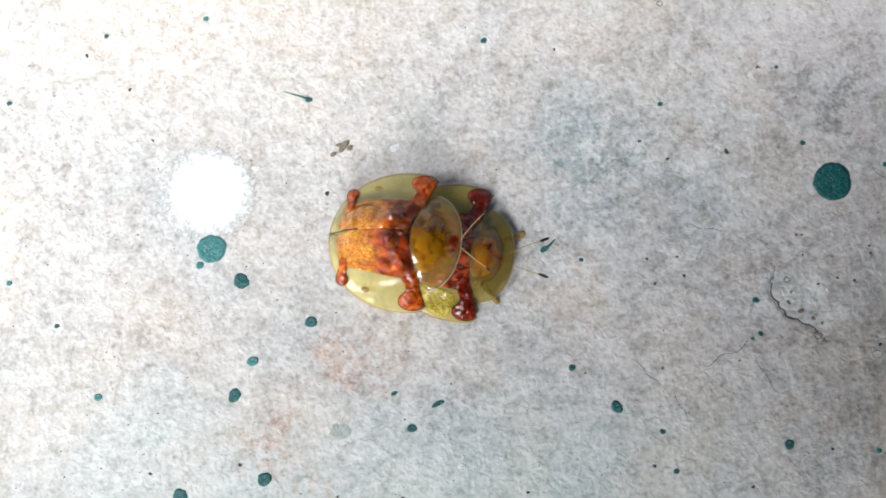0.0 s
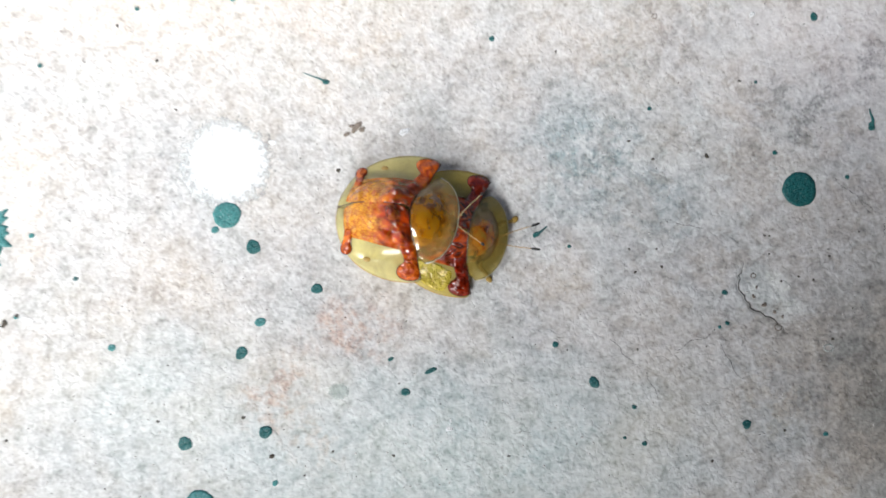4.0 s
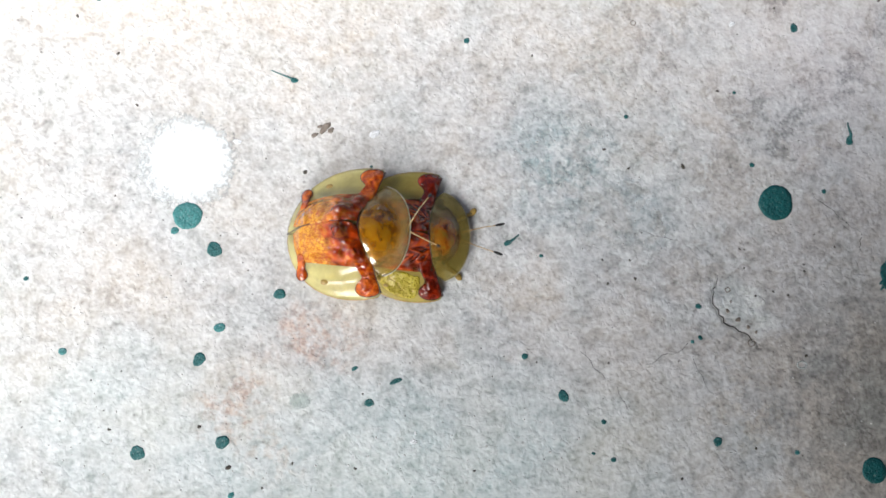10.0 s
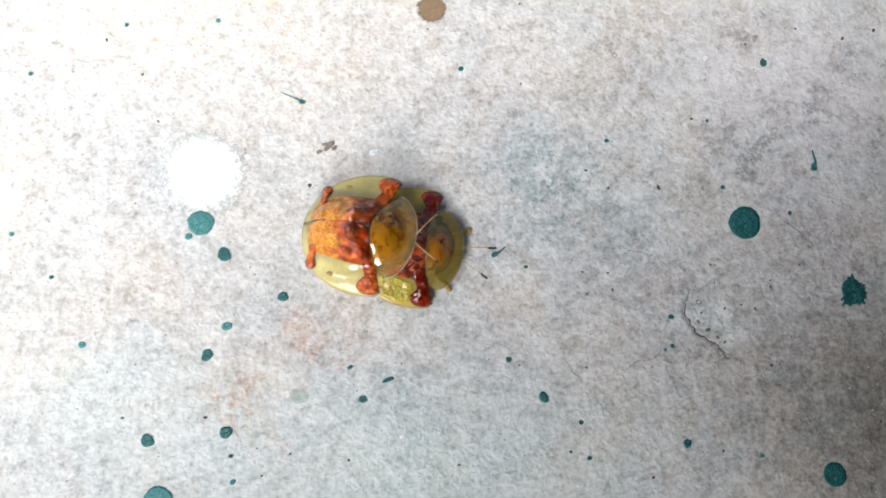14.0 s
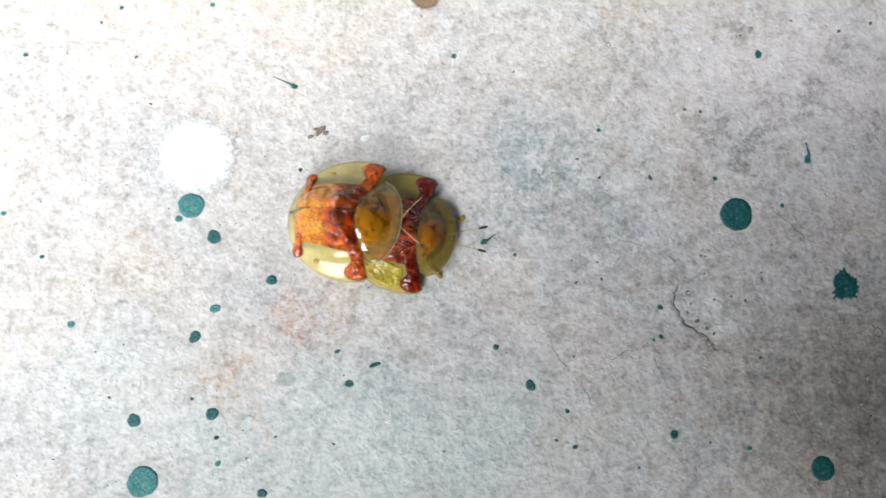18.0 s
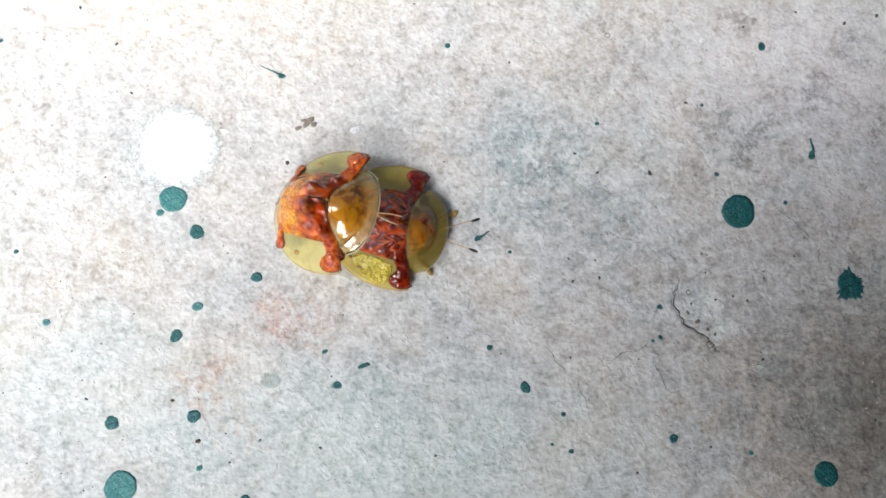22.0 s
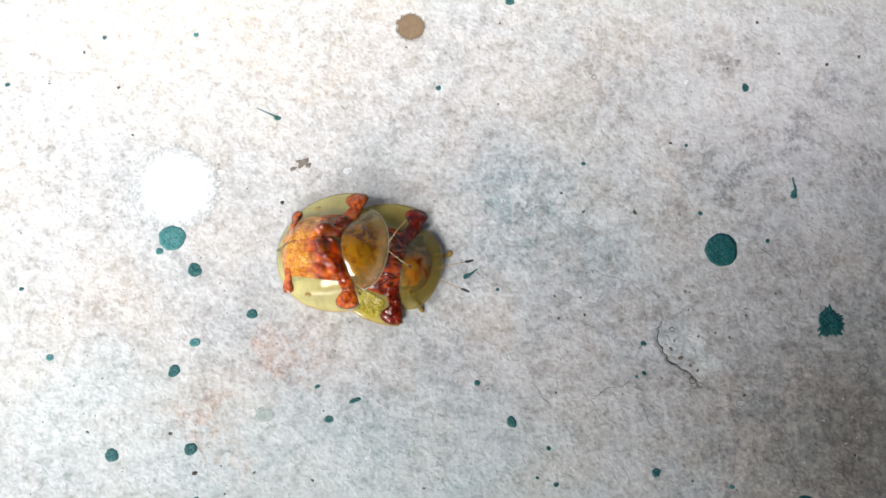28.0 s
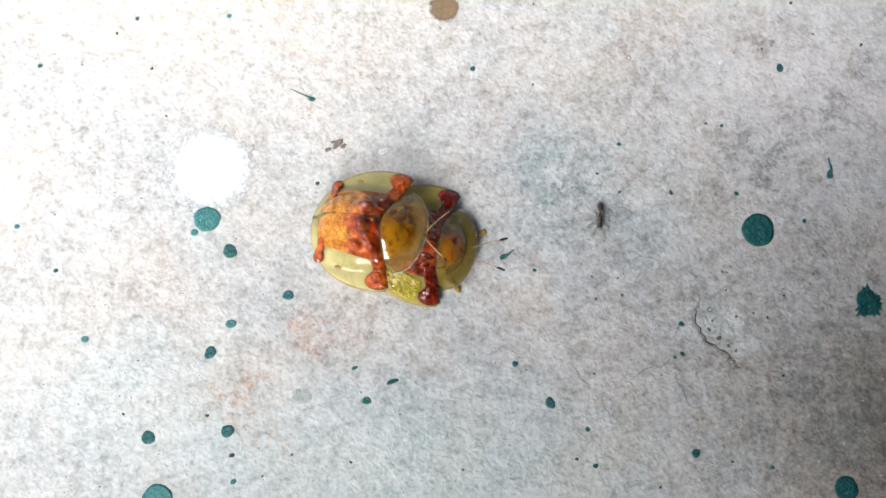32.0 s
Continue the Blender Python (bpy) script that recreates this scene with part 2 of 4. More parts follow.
def paint(name, dark, light, rough=0.45, worn=0.66):
    m, nt, b = mat(name)
    v = coords(nt, (1000, 1000, 1000))
    n = noise_tex(nt, v, 2.6, 4, 0.65)
    info = nt.nodes.new("ShaderNodeObjectInfo")
    col = ramp(nt, n, (0.3, dark), (0.62, light))
    col = mix(nt, math_node(nt, "MULTIPLY", info.outputs["Random"], 0.45), col, light)
    # pale pits, and gloss spots painted into the colour
    specks = ramp(nt, noise_tex(nt, v, 9.0, 2, 0.5), (worn, grey(0)), (worn + 0.08, grey(0.6)))
    col = mix(nt, specks, col, (0.4, 0.5, 0.5))
    nt.links.new(col, b.inputs["Base Color"])
    b.inputs["Roughness"].default_value = rough
    bump(nt, b, n, 1.0, 0.0002)
    return m


def plain(name, colour, rough=0.4, coat=0.0, dark=0.55, scale=4.0):
    m, nt, b = mat(name)
    v = coords(nt, (1000, 1000, 1000))
    n = noise_tex(nt, v, scale, 4, 0.6)
    nt.links.new(ramp(nt, n, (0.3, tuple(c * dark for c in colour)), (0.65, colour)), b.inputs["Base Color"])
    b.inputs["Roughness"].default_value, b.inputs["Coat Weight"].default_value = rough, coat
    bump(nt, b, n, 0.3, 0.00005)
    return m


def worn_film(name, colour, centre, size, turn, rough=0.8, dense=1.0, grain=1.6, ragged=0.9, dark=0.9, fade=0.26):
    """A thin film that breaks up raggedly towards its edge."""
    m, nt, b = mat(name)
    v = coords(nt, (1000, 1000, 1000))
    n = noise_tex(nt, v, grain, 5, 0.75)
    nt.links.new(ramp(nt, n, (0.3, tuple(c * dark for c in colour)), (0.65, colour)), b.inputs["Base Color"])
    mp = nt.nodes.new("ShaderNodeMapping")
    mp.vector_type = "TEXTURE"
    mp.inputs["Location"].default_value, mp.inputs["Scale"].default_value = (*centre, 0), (*size, 50)
    mp.inputs["Rotation"].default_value = (0, 0, radians(turn))
    nt.links.new(v, mp.inputs[0])
    ln = nt.nodes.new("ShaderNodeVectorMath")
    ln.operation = "LENGTH"
    nt.links.new(mp.outputs[0], ln.inputs[0])
    edge = math_node(nt, "ADD", ln.outputs["Value"], math_node(nt, "MULTIPLY", math_node(nt, "SUBTRACT", n, 0.5), ragged))
    nt.links.new(ramp(nt, edge, (0.98 - fade, grey(dense)), (0.98, grey(0))), b.inputs["Alpha"])
    b.inputs["Roughness"].default_value = rough
    bump(nt, b, n, 0.3, 0.00006)
    return m


def clear_shell(name, colour, tint, solid, rough=0.05, core=None, ior=1.5, core_size=(1.65, 2.3)):
    """Horn-like see-through cuticle with a wet gloss."""
    m, nt, b = mat(name)
    v = coords(nt, (1000, 1000, 1000))
    n = noise_tex(nt, v, 0.7, 4, 0.6, 0.5)
    col = ramp(nt, n, (0.35, tuple(c * 0.72 for c in colour)), (0.65, colour))
    mask = None
    if core:
        mp = nt.nodes.new("ShaderNodeMapping")
        mp.vector_type = "TEXTURE"
        mp.inputs["Location"].default_value, mp.inputs["Scale"].default_value = (1.0, 0, 0), (*core_size, 50)
        nt.links.new(v, mp.inputs[0])
        ln = nt.nodes.new("ShaderNodeVectorMath")
        ln.operation = "LENGTH"
        nt.links.new(mp.outputs[0], ln.inputs[0])
        edge = math_node(nt, "ADD", ln.outputs["Value"], math_node(nt, "MULTIPLY", math_node(nt, "SUBTRACT", noise_tex(nt, v, 1.1, 3, 0.6), 0.5), 0.7))
        mask = ramp(nt, edge, (0.5, grey(1)), (1.05, grey(0)))
        spots = ramp(nt, noise_tex(nt, v, 1.25, 4, 0.6, 0.3), (0.34, core[1]), (0.48, core[0]), (0.66, core[2]))
        col = mix(nt, mask, col, spots)
    nt.links.new(col, b.inputs["Base Color"])
    b.inputs["Roughness"].default_value, b.inputs["Specular IOR Level"].default_value = 0.6, 0.0
    nb = bump(nt, b, noise_tex(nt, v, 1.0, 2, 0.5), 0.3 if core else 0.12, 0.00022 if core else 0.0001)
    thin = node(nt, "ShaderNodeBsdfTransparent", Color=(*tint, 1))
    glow = nt.nodes.new("ShaderNodeBsdfTranslucent")
    nt.links.new(col, glow.inputs["Color"])
    body = node(nt, "ShaderNodeMixShader", Fac=0.35)
    nt.links.new(b.outputs[0], body.inputs[1])
    nt.links.new(glow.outputs[0], body.inputs[2])
    ms = node(nt, "ShaderNodeMixShader", Fac=solid)
    if core:
        nt.links.new(math_node(nt, "ADD", math_node(nt, "MULTIPLY", mask, core[3]), solid), ms.inputs[0])
    nt.links.new(thin.outputs[0], ms.inputs[1])
    nt.links.new(body.outputs[0], ms.inputs[2])
    gloss = node(nt, "ShaderNodeBsdfGlossy", Roughness=rough)
    nt.links.new(nb, gloss.inputs["Normal"])
    fr = node(nt, "ShaderNodeFresnel", IOR=ior)
    nt.links.new(nb, fr.inputs["Normal"])
    top = nt.nodes.new("ShaderNodeMixShader")
    nt.links.new(fr.outputs[0], top.inputs[0])
    nt.links.new(ms.outputs[0], top.inputs[1])
    nt.links.new(gloss.outputs[0], top.inputs[2])
    nt.links.new(top.outputs[0], nt.nodes["Material Output"].inputs["Surface"])
    return m


def ripples(nt, v, scale, turns, stretch=(1, 1, 1)):
    """Nested wavy folds: the height from -1 to 1 along the contours of a slow noise."""
    mp = nt.nodes.new("ShaderNodeMapping")
    mp.inputs["Scale"].default_value = stretch
    nt.links.new(v, mp.inputs[0])
    n = noise_tex(nt, mp.outputs[0], scale, 1, 0.4, 0.6)
    return math_node(nt, "SINE", math_node(nt, "MULTIPLY", n, turns))


def amber_disc(name, gold, brown, split, wavy):
    """Golden cuticle with rows of red-brown pits behind, glossy red lumps or folds in front."""
    m, nt, b = mat(name)
    v = coords(nt, (1000, 1000, 1000))
    wv = node(nt, "ShaderNodeTexNoise", Scale=1.3)
    nt.links.new(v, wv.inputs["Vector"])
    push = nt.nodes.new("ShaderNodeVectorMath")
    push.operation = "MULTIPLY_ADD"
    push.inputs[1].default_value = (0.45, 0.45, 0.45)
    nt.links.new(wv.outputs["Color"], push.inputs[0])
    nt.links.new(v, push.inputs[2])
    st = nt.nodes.new("ShaderNodeMapping")
    st.inputs["Scale"].default_value = (0.5, 1.05, 1)
    nt.links.new(push.outputs[0], st.inputs[0])
    vor = node(nt, "ShaderNodeTexVoronoi", Scale=4.8)
    vor.feature = "DISTANCE_TO_EDGE"
    nt.links.new(st.outputs[0], vor.inputs["Vector"])
    net = ramp(nt, vor.outputs["Distance"], (0.02, grey(0.1)), (0.11, grey(1)))
    sep = nt.nodes.new("ShaderNodeSeparateXYZ")
    nt.links.new(v, sep.inputs[0])
    big = noise_tex(nt, v, 0.8, 3, 0.6)
    front = math_node(nt, "ADD", math_node(nt, "MULTIPLY", math_node(nt, "SUBTRACT", sep.outputs[0], split), 0.55), math_node(nt, "MULTIPLY", math_node(nt, "SUBTRACT", big, 0.5), 1.6))
    front = ramp(nt, front, (0.0, grey(0)), (0.6, grey(1)))
    amber = tuple(0.5 * g + 0.5 * w for g, w in zip(gold, brown))
    rear = mix(nt, net, tuple(1.15 * w for w in brown), mix(nt, ramp(nt, noise_tex(nt, v, 1.7, 3, 0.6), (0.40, grey(0)), (0.60, grey(1))), amber, gold))
    # the front: lumps between dark creases, glow and crease shade painted into the colour
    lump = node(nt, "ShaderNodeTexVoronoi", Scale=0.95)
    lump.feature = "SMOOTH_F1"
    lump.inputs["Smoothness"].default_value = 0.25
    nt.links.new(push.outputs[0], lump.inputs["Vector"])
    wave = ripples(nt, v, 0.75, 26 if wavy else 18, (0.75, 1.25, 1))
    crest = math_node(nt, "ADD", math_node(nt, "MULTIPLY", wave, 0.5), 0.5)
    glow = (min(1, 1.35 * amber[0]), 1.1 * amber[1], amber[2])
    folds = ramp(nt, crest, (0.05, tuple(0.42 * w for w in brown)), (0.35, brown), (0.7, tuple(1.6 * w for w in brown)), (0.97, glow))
    shaded_domes = ramp(nt, lump.outputs["Distance"], (0.05, glow), (0.28, tuple(1.5 * w for w in brown)), (0.46, brown), (0.6, tuple(0.4 * w for w in brown)))
    deep = mix(nt, 0.85 if wavy else 0.2, shaded_domes, folds)
    col = mix(nt, front, rear, deep)
    col = mix(nt, 0.3, col, ramp(nt, noise_tex(nt, v, 3.0, 2, 0.5), (0.35, grey(0.38)), (0.65, grey(0.62))), "OVERLAY")
    nt.links.new(col, b.inputs["Base Color"])
    b.inputs["Roughness"].default_value, b.inputs["Specular IOR Level"].default_value = 0.5, 0.0
    b.inputs["Coat Weight"].default_value, b.inputs["Coat Roughness"].default_value = 1.0, 0.025
    b.inputs["Coat IOR"].default_value = 1.6
    n1 = bump(nt, b, net, 0.4, 0.00003)
    n2 = bump(nt, b, math_node(nt, "MULTIPLY", math_node(nt, "SUBTRACT", 1.0, lump.outputs["Distance"]), front), 0.2 if wavy else 0.5, 0.0004, n1)
    n3 = bump(nt, b, math_node(nt, "MULTIPLY", crest, front), 0.6 if wavy else 0.12, 0.00012, n2)
    n4 = bump(nt, b, noise_tex(nt, v, 1.5, 0, 0.4), 0.9, 0.0005, n3)
    nt.links.new(n4, b.inputs["Coat Normal"])
    return m


def amber_band(name, light, dark, turns=16, deep=0.00016, scale=1.1):
    """Glossy crinkled cuticle, light on its folds."""
    m, nt, b = mat(name)
    v = coords(nt, (1000, 1000, 1000))
    n = noise_tex(nt, v, 2.0, 4, 0.65, 0.8)
    crest = math_node(nt, "ADD", math_node(nt, "MULTIPLY", ripples(nt, v, scale, turns), 0.5), 0.5)
    mid = tuple(0.4 * p + 0.6 * q for p, q in zip(light, dark))
    col = ramp(nt, crest, (0.05, dark), (0.45, mid), (0.95, light))
    col = mix(nt, 0.4, col, ramp(nt, n, (0.38, dark), (0.62, light)))
    nt.links.new(col, b.inputs["Base Color"])
    b.inputs["Roughness"].default_value, b.inputs["Specular IOR Level"].default_value = 0.5, 0.0
    b.inputs["Coat Weight"].default_value, b.inputs["Coat Roughness"].default_value = 1.0, 0.025
    b.inputs["Coat IOR"].default_value = 1.6
    n1 = bump(nt, b, crest, 0.6, deep)
    n2 = bump(nt, b, noise_tex(nt, v, 1.7, 1, 0.4), 0.7, 0.0004, n1)
    nt.links.new(n2, b.inputs["Coat Normal"])
    return m


CONCRETE = concrete()
TEAL = paint("teal paint", (0.004, 0.050, 0.053), (0.014, 0.138, 0.14), 0.35, 0.64)
TEAL_FADED_LIT = paint("faded teal paint", (0.014, 0.12, 0.13), (0.055, 0.26, 0.26), 0.4, 0.60)
TEAL_PALE = paint("pale teal paint film", (0.46, 0.53, 0.51), (0.54, 0.59, 0.57), 0.85)
WHITE = paint("white paint", (0.80, 0.82, 0.83), (0.86, 0.87, 0.88), 0.6)
WHITE_FILM = worn_film("chalky white paint", (0.81, 0.835, 0.85), (0, 0), (3.75, 3.75), 0, 0.8, 0.96, 1.6, 1.1, 0.95)
TEAL_FILM = worn_film("thin teal film", (0.46, 0.60, 0.56), (0, 0), (0.9, 0.65), 0, 0.85, 0.3, 3.0, 1.6)
BROWN = worn_film("dried brown drop", (0.32, 0.215, 0.125), (0, 0), (1.42, 1.38), 0, 0.7, 0.95, 2.2, 0.8, 0.65)
DIRT = plain("dark dirt", (0.09, 0.075, 0.06), 0.8)
DUST = plain("grey brown dust", (0.30, 0.25, 0.21), 0.9, 0.0, 0.5, 5.0)
GRIT = plain("pale grit", (0.78, 0.77, 0.75), 0.6)
CRACK_DARK = plain("painted crack shadow", (0.03, 0.026, 0.022), 0.9)
SHELL = clear_shell("olive yellow cuticle", (1.0, 0.90, 0.42), (1.0, 0.97, 0.72), 0.5, 0.05, ior=1.4)
SHELL_F = clear_shell("deep olive yellow cuticle", (1.0, 0.82, 0.26), (1.0, 0.94, 0.62), 0.42, 0.05, ior=1.4)
SHIELD = clear_shell("glassy amber cuticle", (0.92, 0.62, 0.18), (1.0, 0.97, 0.80), 0.20, 0.03, ((0.84, 0.35, 0.010), (0.42, 0.10, 0.004), (0.92, 0.46, 0.02), 0.28), 1.68, (2.0, 2.9))
SHIELD_F = clear_shell("glassy olive cuticle", (0.66, 0.50, 0.12), (1.0, 0.95, 0.68), 0.30, 0.03, ((0.88, 0.28, 0.02), (0.50, 0.07, 0.004), (0.78, 0.44, 0.05), 0.25), 1.65, (1.35, 1.9))
RIM = clear_shell("pale clear rim", (0.96, 0.92, 0.70), (0.98, 0.96, 0.84), 0.75, 0.05, ior=1.6)
DISC_M = amber_disc("gold and red-brown netted cuticle", (0.82, 0.39, 0.02), (0.34, 0.032, 0.0012), -2.8, False)
DISC_F = amber_disc("dark amber folded cuticle", (0.58, 0.11, 0.005), (0.21, 0.016, 0.001), -6.0, True)
BAND_M = amber_band("orange red cuticle", (0.90, 0.20, 0.008), (0.26, 0.020, 0.001), 10, 0.00010, 1.4)
BAND_F = amber_band("dark red cuticle", (0.34, 0.024, 0.003), (0.06, 0.003, 0.001), 11, 0.00008, 1.5)
SEAM = plain("dark brown seam", (0.06, 0.009, 0.003), 0.35, 0.5)
BODY = plain("amber body", (0.60, 0.25, 0.015), 0.5, 0.0, 0.5, 1.0)
CORE = plain("golden body", (0.90, 0.42, 0.015), 0.45, 0.0, 0.4, 1.3)
CORE_F = plain("orange body", (0.95, 0.24, 0.015), 0.45, 0.3, 0.35, 0.9)
GOLD = amber_band("crinkled yellow gold", (0.64, 0.52, 0.07), (0.38, 0.29, 0.03), 16, 0.00007, 2.8)
LEG = plain("honey coloured leg", (0.44, 0.28, 0.06), 0.35, 0.5)
STRAW = plain("straw coloured feeler", (0.72, 0.48, 0.20), 0.4, 0.3)
BLACK = plain("black feeler tip", (0.012, 0.010, 0.010), 0.4, 0.3)
WING = clear_shell("smoky brown wing", (0.09, 0.06, 0.04), (0.45, 0.36, 0.28), 0.6)
BLOCKER = plain("dark shade blocker", (0.10, 0.095, 0.09), 0.9, 0.0, 0.7, 0.2)
ANT = plain("dark brown ant cuticle", (0.035, 0.018, 0.012), 0.3, 0.6)


# ---- mesh helpers ----
def part(name, bm, material, parent=None, label="", at=(0, 0, 0), smooth=True):
    """A bmesh in millimetres as one mesh object under a thing or part; its origin goes to the place given."""
    for v in bm.verts:
        v.co = (v.co - Vector(at)) * MM
    bmesh.ops.recalc_face_normals(bm, faces=bm.faces)
    me = bpy.data.meshes.new(name)
    bm.to_mesh(me)
    bm.free()
    if smooth:
        me.shade_smooth()
    me.materials.append(material)
    ob = new(name, me)
    base = Vector((0, 0, 0))
    if parent:
        ob.parent = parent
        base = Vector(parent.get("pivot", (0, 0, 0)))
    ob["pivot"] = tuple(at)
    ob.location = (Vector(at) - base) * MM
    if label:
        ob["label"] = label
    return ob


def patch(bm, outline, centre, top, rings=7, thick=0.08, bulge=0.0):
    """A thin lens of cuticle over a star-shaped outline, its upper side on top(x, y)."""
    cx, cy = centre
    n = len(outline)
    layers = []
    for side in (0, 1):
        rows = []
        mid = None
        for k in range(rings + 1):
            r = k / rings
            row = []
            for x, y in outline if k else [(cx, cy)]:
                px, py = cx + (x - cx) * r, cy + (y - cy) * r
                z = top(px, py) + bulge * (1 - r ** 4)
                if side:
                    z -= thick + bulge * (1 - r ** 4)
                row.append(bm.verts.new((px, py, z)))
            if k == 0:
                mid = row[0]
            else:
                rows.append(row)
        for j in range(n):
            q = (j + 1) % n
            bm.faces.new((mid, rows[0][j], rows[0][q]))
            for a, b in zip(rows, rows[1:]):
                bm.faces.new((a[j], b[j], b[q], a[q]))
        layers.append(rows[-1])
    for j in range(n):
        q = (j + 1) % n
        bm.faces.new((layers[0][j], layers[1][j], layers[1][q], layers[0][q]))
    return bm


def tube(bm, points, radii, sides=8):
    """A round limb through points with a radius at each."""
    pts = [Vector(p) for p in points]
    rings = []
    for i, p in enumerate(pts):
        d = (pts[min(i + 1, len(pts) - 1)] - pts[max(i - 1, 0)]).normalized()
        a = d.orthogonal().normalized()
        if abs(d.z) < 0.9:
            a = d.cross(Vector((0, 0, 1))).normalized()
        b = d.cross(a)
        rings.append([bm.verts.new(p + (a * math.cos(2 * math.pi * k / sides) + b * math.sin(2 * math.pi * k / sides)) * radii[i]) for k in range(sides)])
    for r, s in zip(rings, rings[1:]):
        for k in range(sides):
            bm.faces.new((r[k], r[(k + 1) % sides], s[(k + 1) % sides], s[k]))
    bm.faces.new(rings[0])
    bm.faces.new(rings[-1])
    return bm


def egg(bm, centre, size, u=16, v=10, turn=None):
    m = Matrix.Translation(centre) @ (turn or Matrix()) @ Matrix.Diagonal((*size, 1))
    bmesh.ops.create_uvsphere(bm, u_segments=u, v_segments=v, radius=1, matrix=m)
    return bm


def step(a, b, x):
    t = min(1, max(0, (x - a) / (b - a)))
    return t * t * (3 - 2 * t)


# ---- the ground: one sheet of worn concrete with a chipped crack ----
def jagged(line, n, off, seed):
    """A broken line with small kinks between its corners."""
    rnd = random.Random(seed)
    out = []
    for (ax, ay), (bx, by) in zip(line, line[1:]):
        for k in range(n):
            q = k / n
            e = off * rnd.uniform(-1, 1) if k else 0
            out.append((ax + (bx - ax) * q + e * (by - ay), ay + (by - ay) * q - e * (bx - ax)))
    return out + [line[-1]]


CRACK = jagged([(28.55, 10.9), (28.7, 10.4), (28.25, 9.6), (28.2, 8.9), (28.6, 8.0), (28.95, 7.0), (30.1, 6.3), (31.1, 5.5), (31.9, 4.9)], 3, 0.22, 4)
HAIRS = [jagged(line, 3, 0.16, i) for i, line in enumerate((
    [(36.9, 17.1), (37.8, 16.2), (38.8, 15.3), (39.7, 14.5), (40.6, 13.9)], [(40.7, 13.8), (40.6, 12.9), (40.4, 12.2)],
    [(22.6, 4.0), (23.6, 4.4), (24.8, 4.7), (26.0, 5.5)], [(22.6, 14.3), (24.2, 13.8), (25.8, 13.5)],
    [(17.6, 5.1), (18.5, 3.9), (19.4, 3.0)], [(26.3, 4.5), (27.0, 3.0), (27.9, 1.5)], [(20.3, 2.4), (20.9, 1.1), (21.0, 0.3)]))]


def to_line(x, y, line):
    """Distance to a broken line, the share of the way along it, and the side."""
    best = (1e9, 0, 0)
    for i, ((ax, ay), (bx, by)) in enumerate(zip(line, line[1:])):
        ux, uy = bx - ax, by - ay
        t = min(1, max(0, ((x - ax) * ux + (y - ay) * uy) / (ux * ux + uy * uy)))
        d = math.hypot(x - ax - t * ux, y - ay - t * uy)
        if d < best[0]:
            best = (d, (i + t) / (len(line) - 1), ux * (y - ay) - uy * (x - ax))
    return best


def ground_z(x, y):
    """Height of the concrete in millimetres."""
    z = 0.10 * noise.noise((x * 0.11, y * 0.11, 0)) + 0.05 * noise.noise((x * 0.45, y * 0.45, 5)) + 0.025 * noise.noise((x * 1.3, y * 1.3, 9))
    if 26 < x < 35 and 3 < y < 12:
        d, s, side = to_line(x, y, CRACK)
        width = 0.16 * math.sin(math.pi * min(1, 0.12 + 0.85 * s)) + 0.03
        z -= 0.10 * (1 - step(width * 0.35, width, d))
        if side > 0:
            z += 0.05 * (1 - step(0.3, 2.2, d)) * math.sin(math.pi * s)
    return z


def axis(lo, hi, fine_lo, fine_hi, coarse, fine):
    a = [-30000, -8000, -2000, -500, -150]
    x = lo
    while x < hi:
        a.append(x)
        x += fine if fine_lo <= x < fine_hi else coarse
    return a + [hi, 150, 500, 2000, 8000, 30000]


def ground():
    xs = axis(-46, 64, 27.4, 33.2, 0.4, 0.09)
    ys = axis(-26, 54, 4.2, 11.4, 0.4, 0.09)
    verts = [(x * MM, y * MM, ground_z(x, y) * MM if -47 < x < 65 and -27 < y < 55 else 0) for y in ys for x in xs]
    w = len(xs)
    faces = [(j * w + i, j * w + i + 1, j * w + i + 1 + w, j * w + i + w) for j in range(len(ys) - 1) for i in range(w - 1)]
    me = bpy.data.meshes.new("ground")
    me.from_pydata(verts, [], faces)
    me.shade_smooth()
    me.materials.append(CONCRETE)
    return tagged(new("ground", me), "worn pale grey concrete with stains, painted corner shade and a chipped crack", "ground", kind="structure")


ground()


def shade():
    """An unseen slab and its wall, added to shade one side of the spot."""
    turn = pose(0, 0, 0, 0, 0, -64)
    for name, lo, hi, label in (("ceiling", (-26.0, -160, 91), (520, 700, 113), "plain dark slab added out of view to shade the concrete"), ("wall_east", (500, -160, 0), (519, 700, 90.5), "plain dark wall added out of view under the slab")):
        bm = bmesh.new()
        bmesh.ops.create_cube(bm, size=1, matrix=turn @ Matrix.Translation([(a + b) / 2 for a, b in zip(lo, hi)]) @ Matrix.Diagonal((*[b - a for a, b in zip(lo, hi)], 1)))
        tagged(part(name, bm, BLOCKER, smooth=False), label, "ceiling" if name == "ceiling" else "wall", kind="structure")


shade()


# ---- the beetles ----
def front_edge(y):
    """The bowed front edge of the wing cases."""
    return -0.3 + 1.2 * (abs(y) / 4.55) ** 1.5


def case_top(x, y):
    """Upper side of the closed wing cases: a hump within a wide flat brim."""
    d = math.hypot((x + 2.5) / 4.2, y / 3.3)
    z = 2.1 * (1 - step(0.22, 1.12, d)) + 0.85 * (1 - 0.42 * ((x + 2.2) / 4.4) ** 2 - 0.62 * (y / 5) ** 2)
    return z + 0.5 * math.exp(-((x + 1.5) / 1.0) ** 2 - (y / 1.1) ** 2)


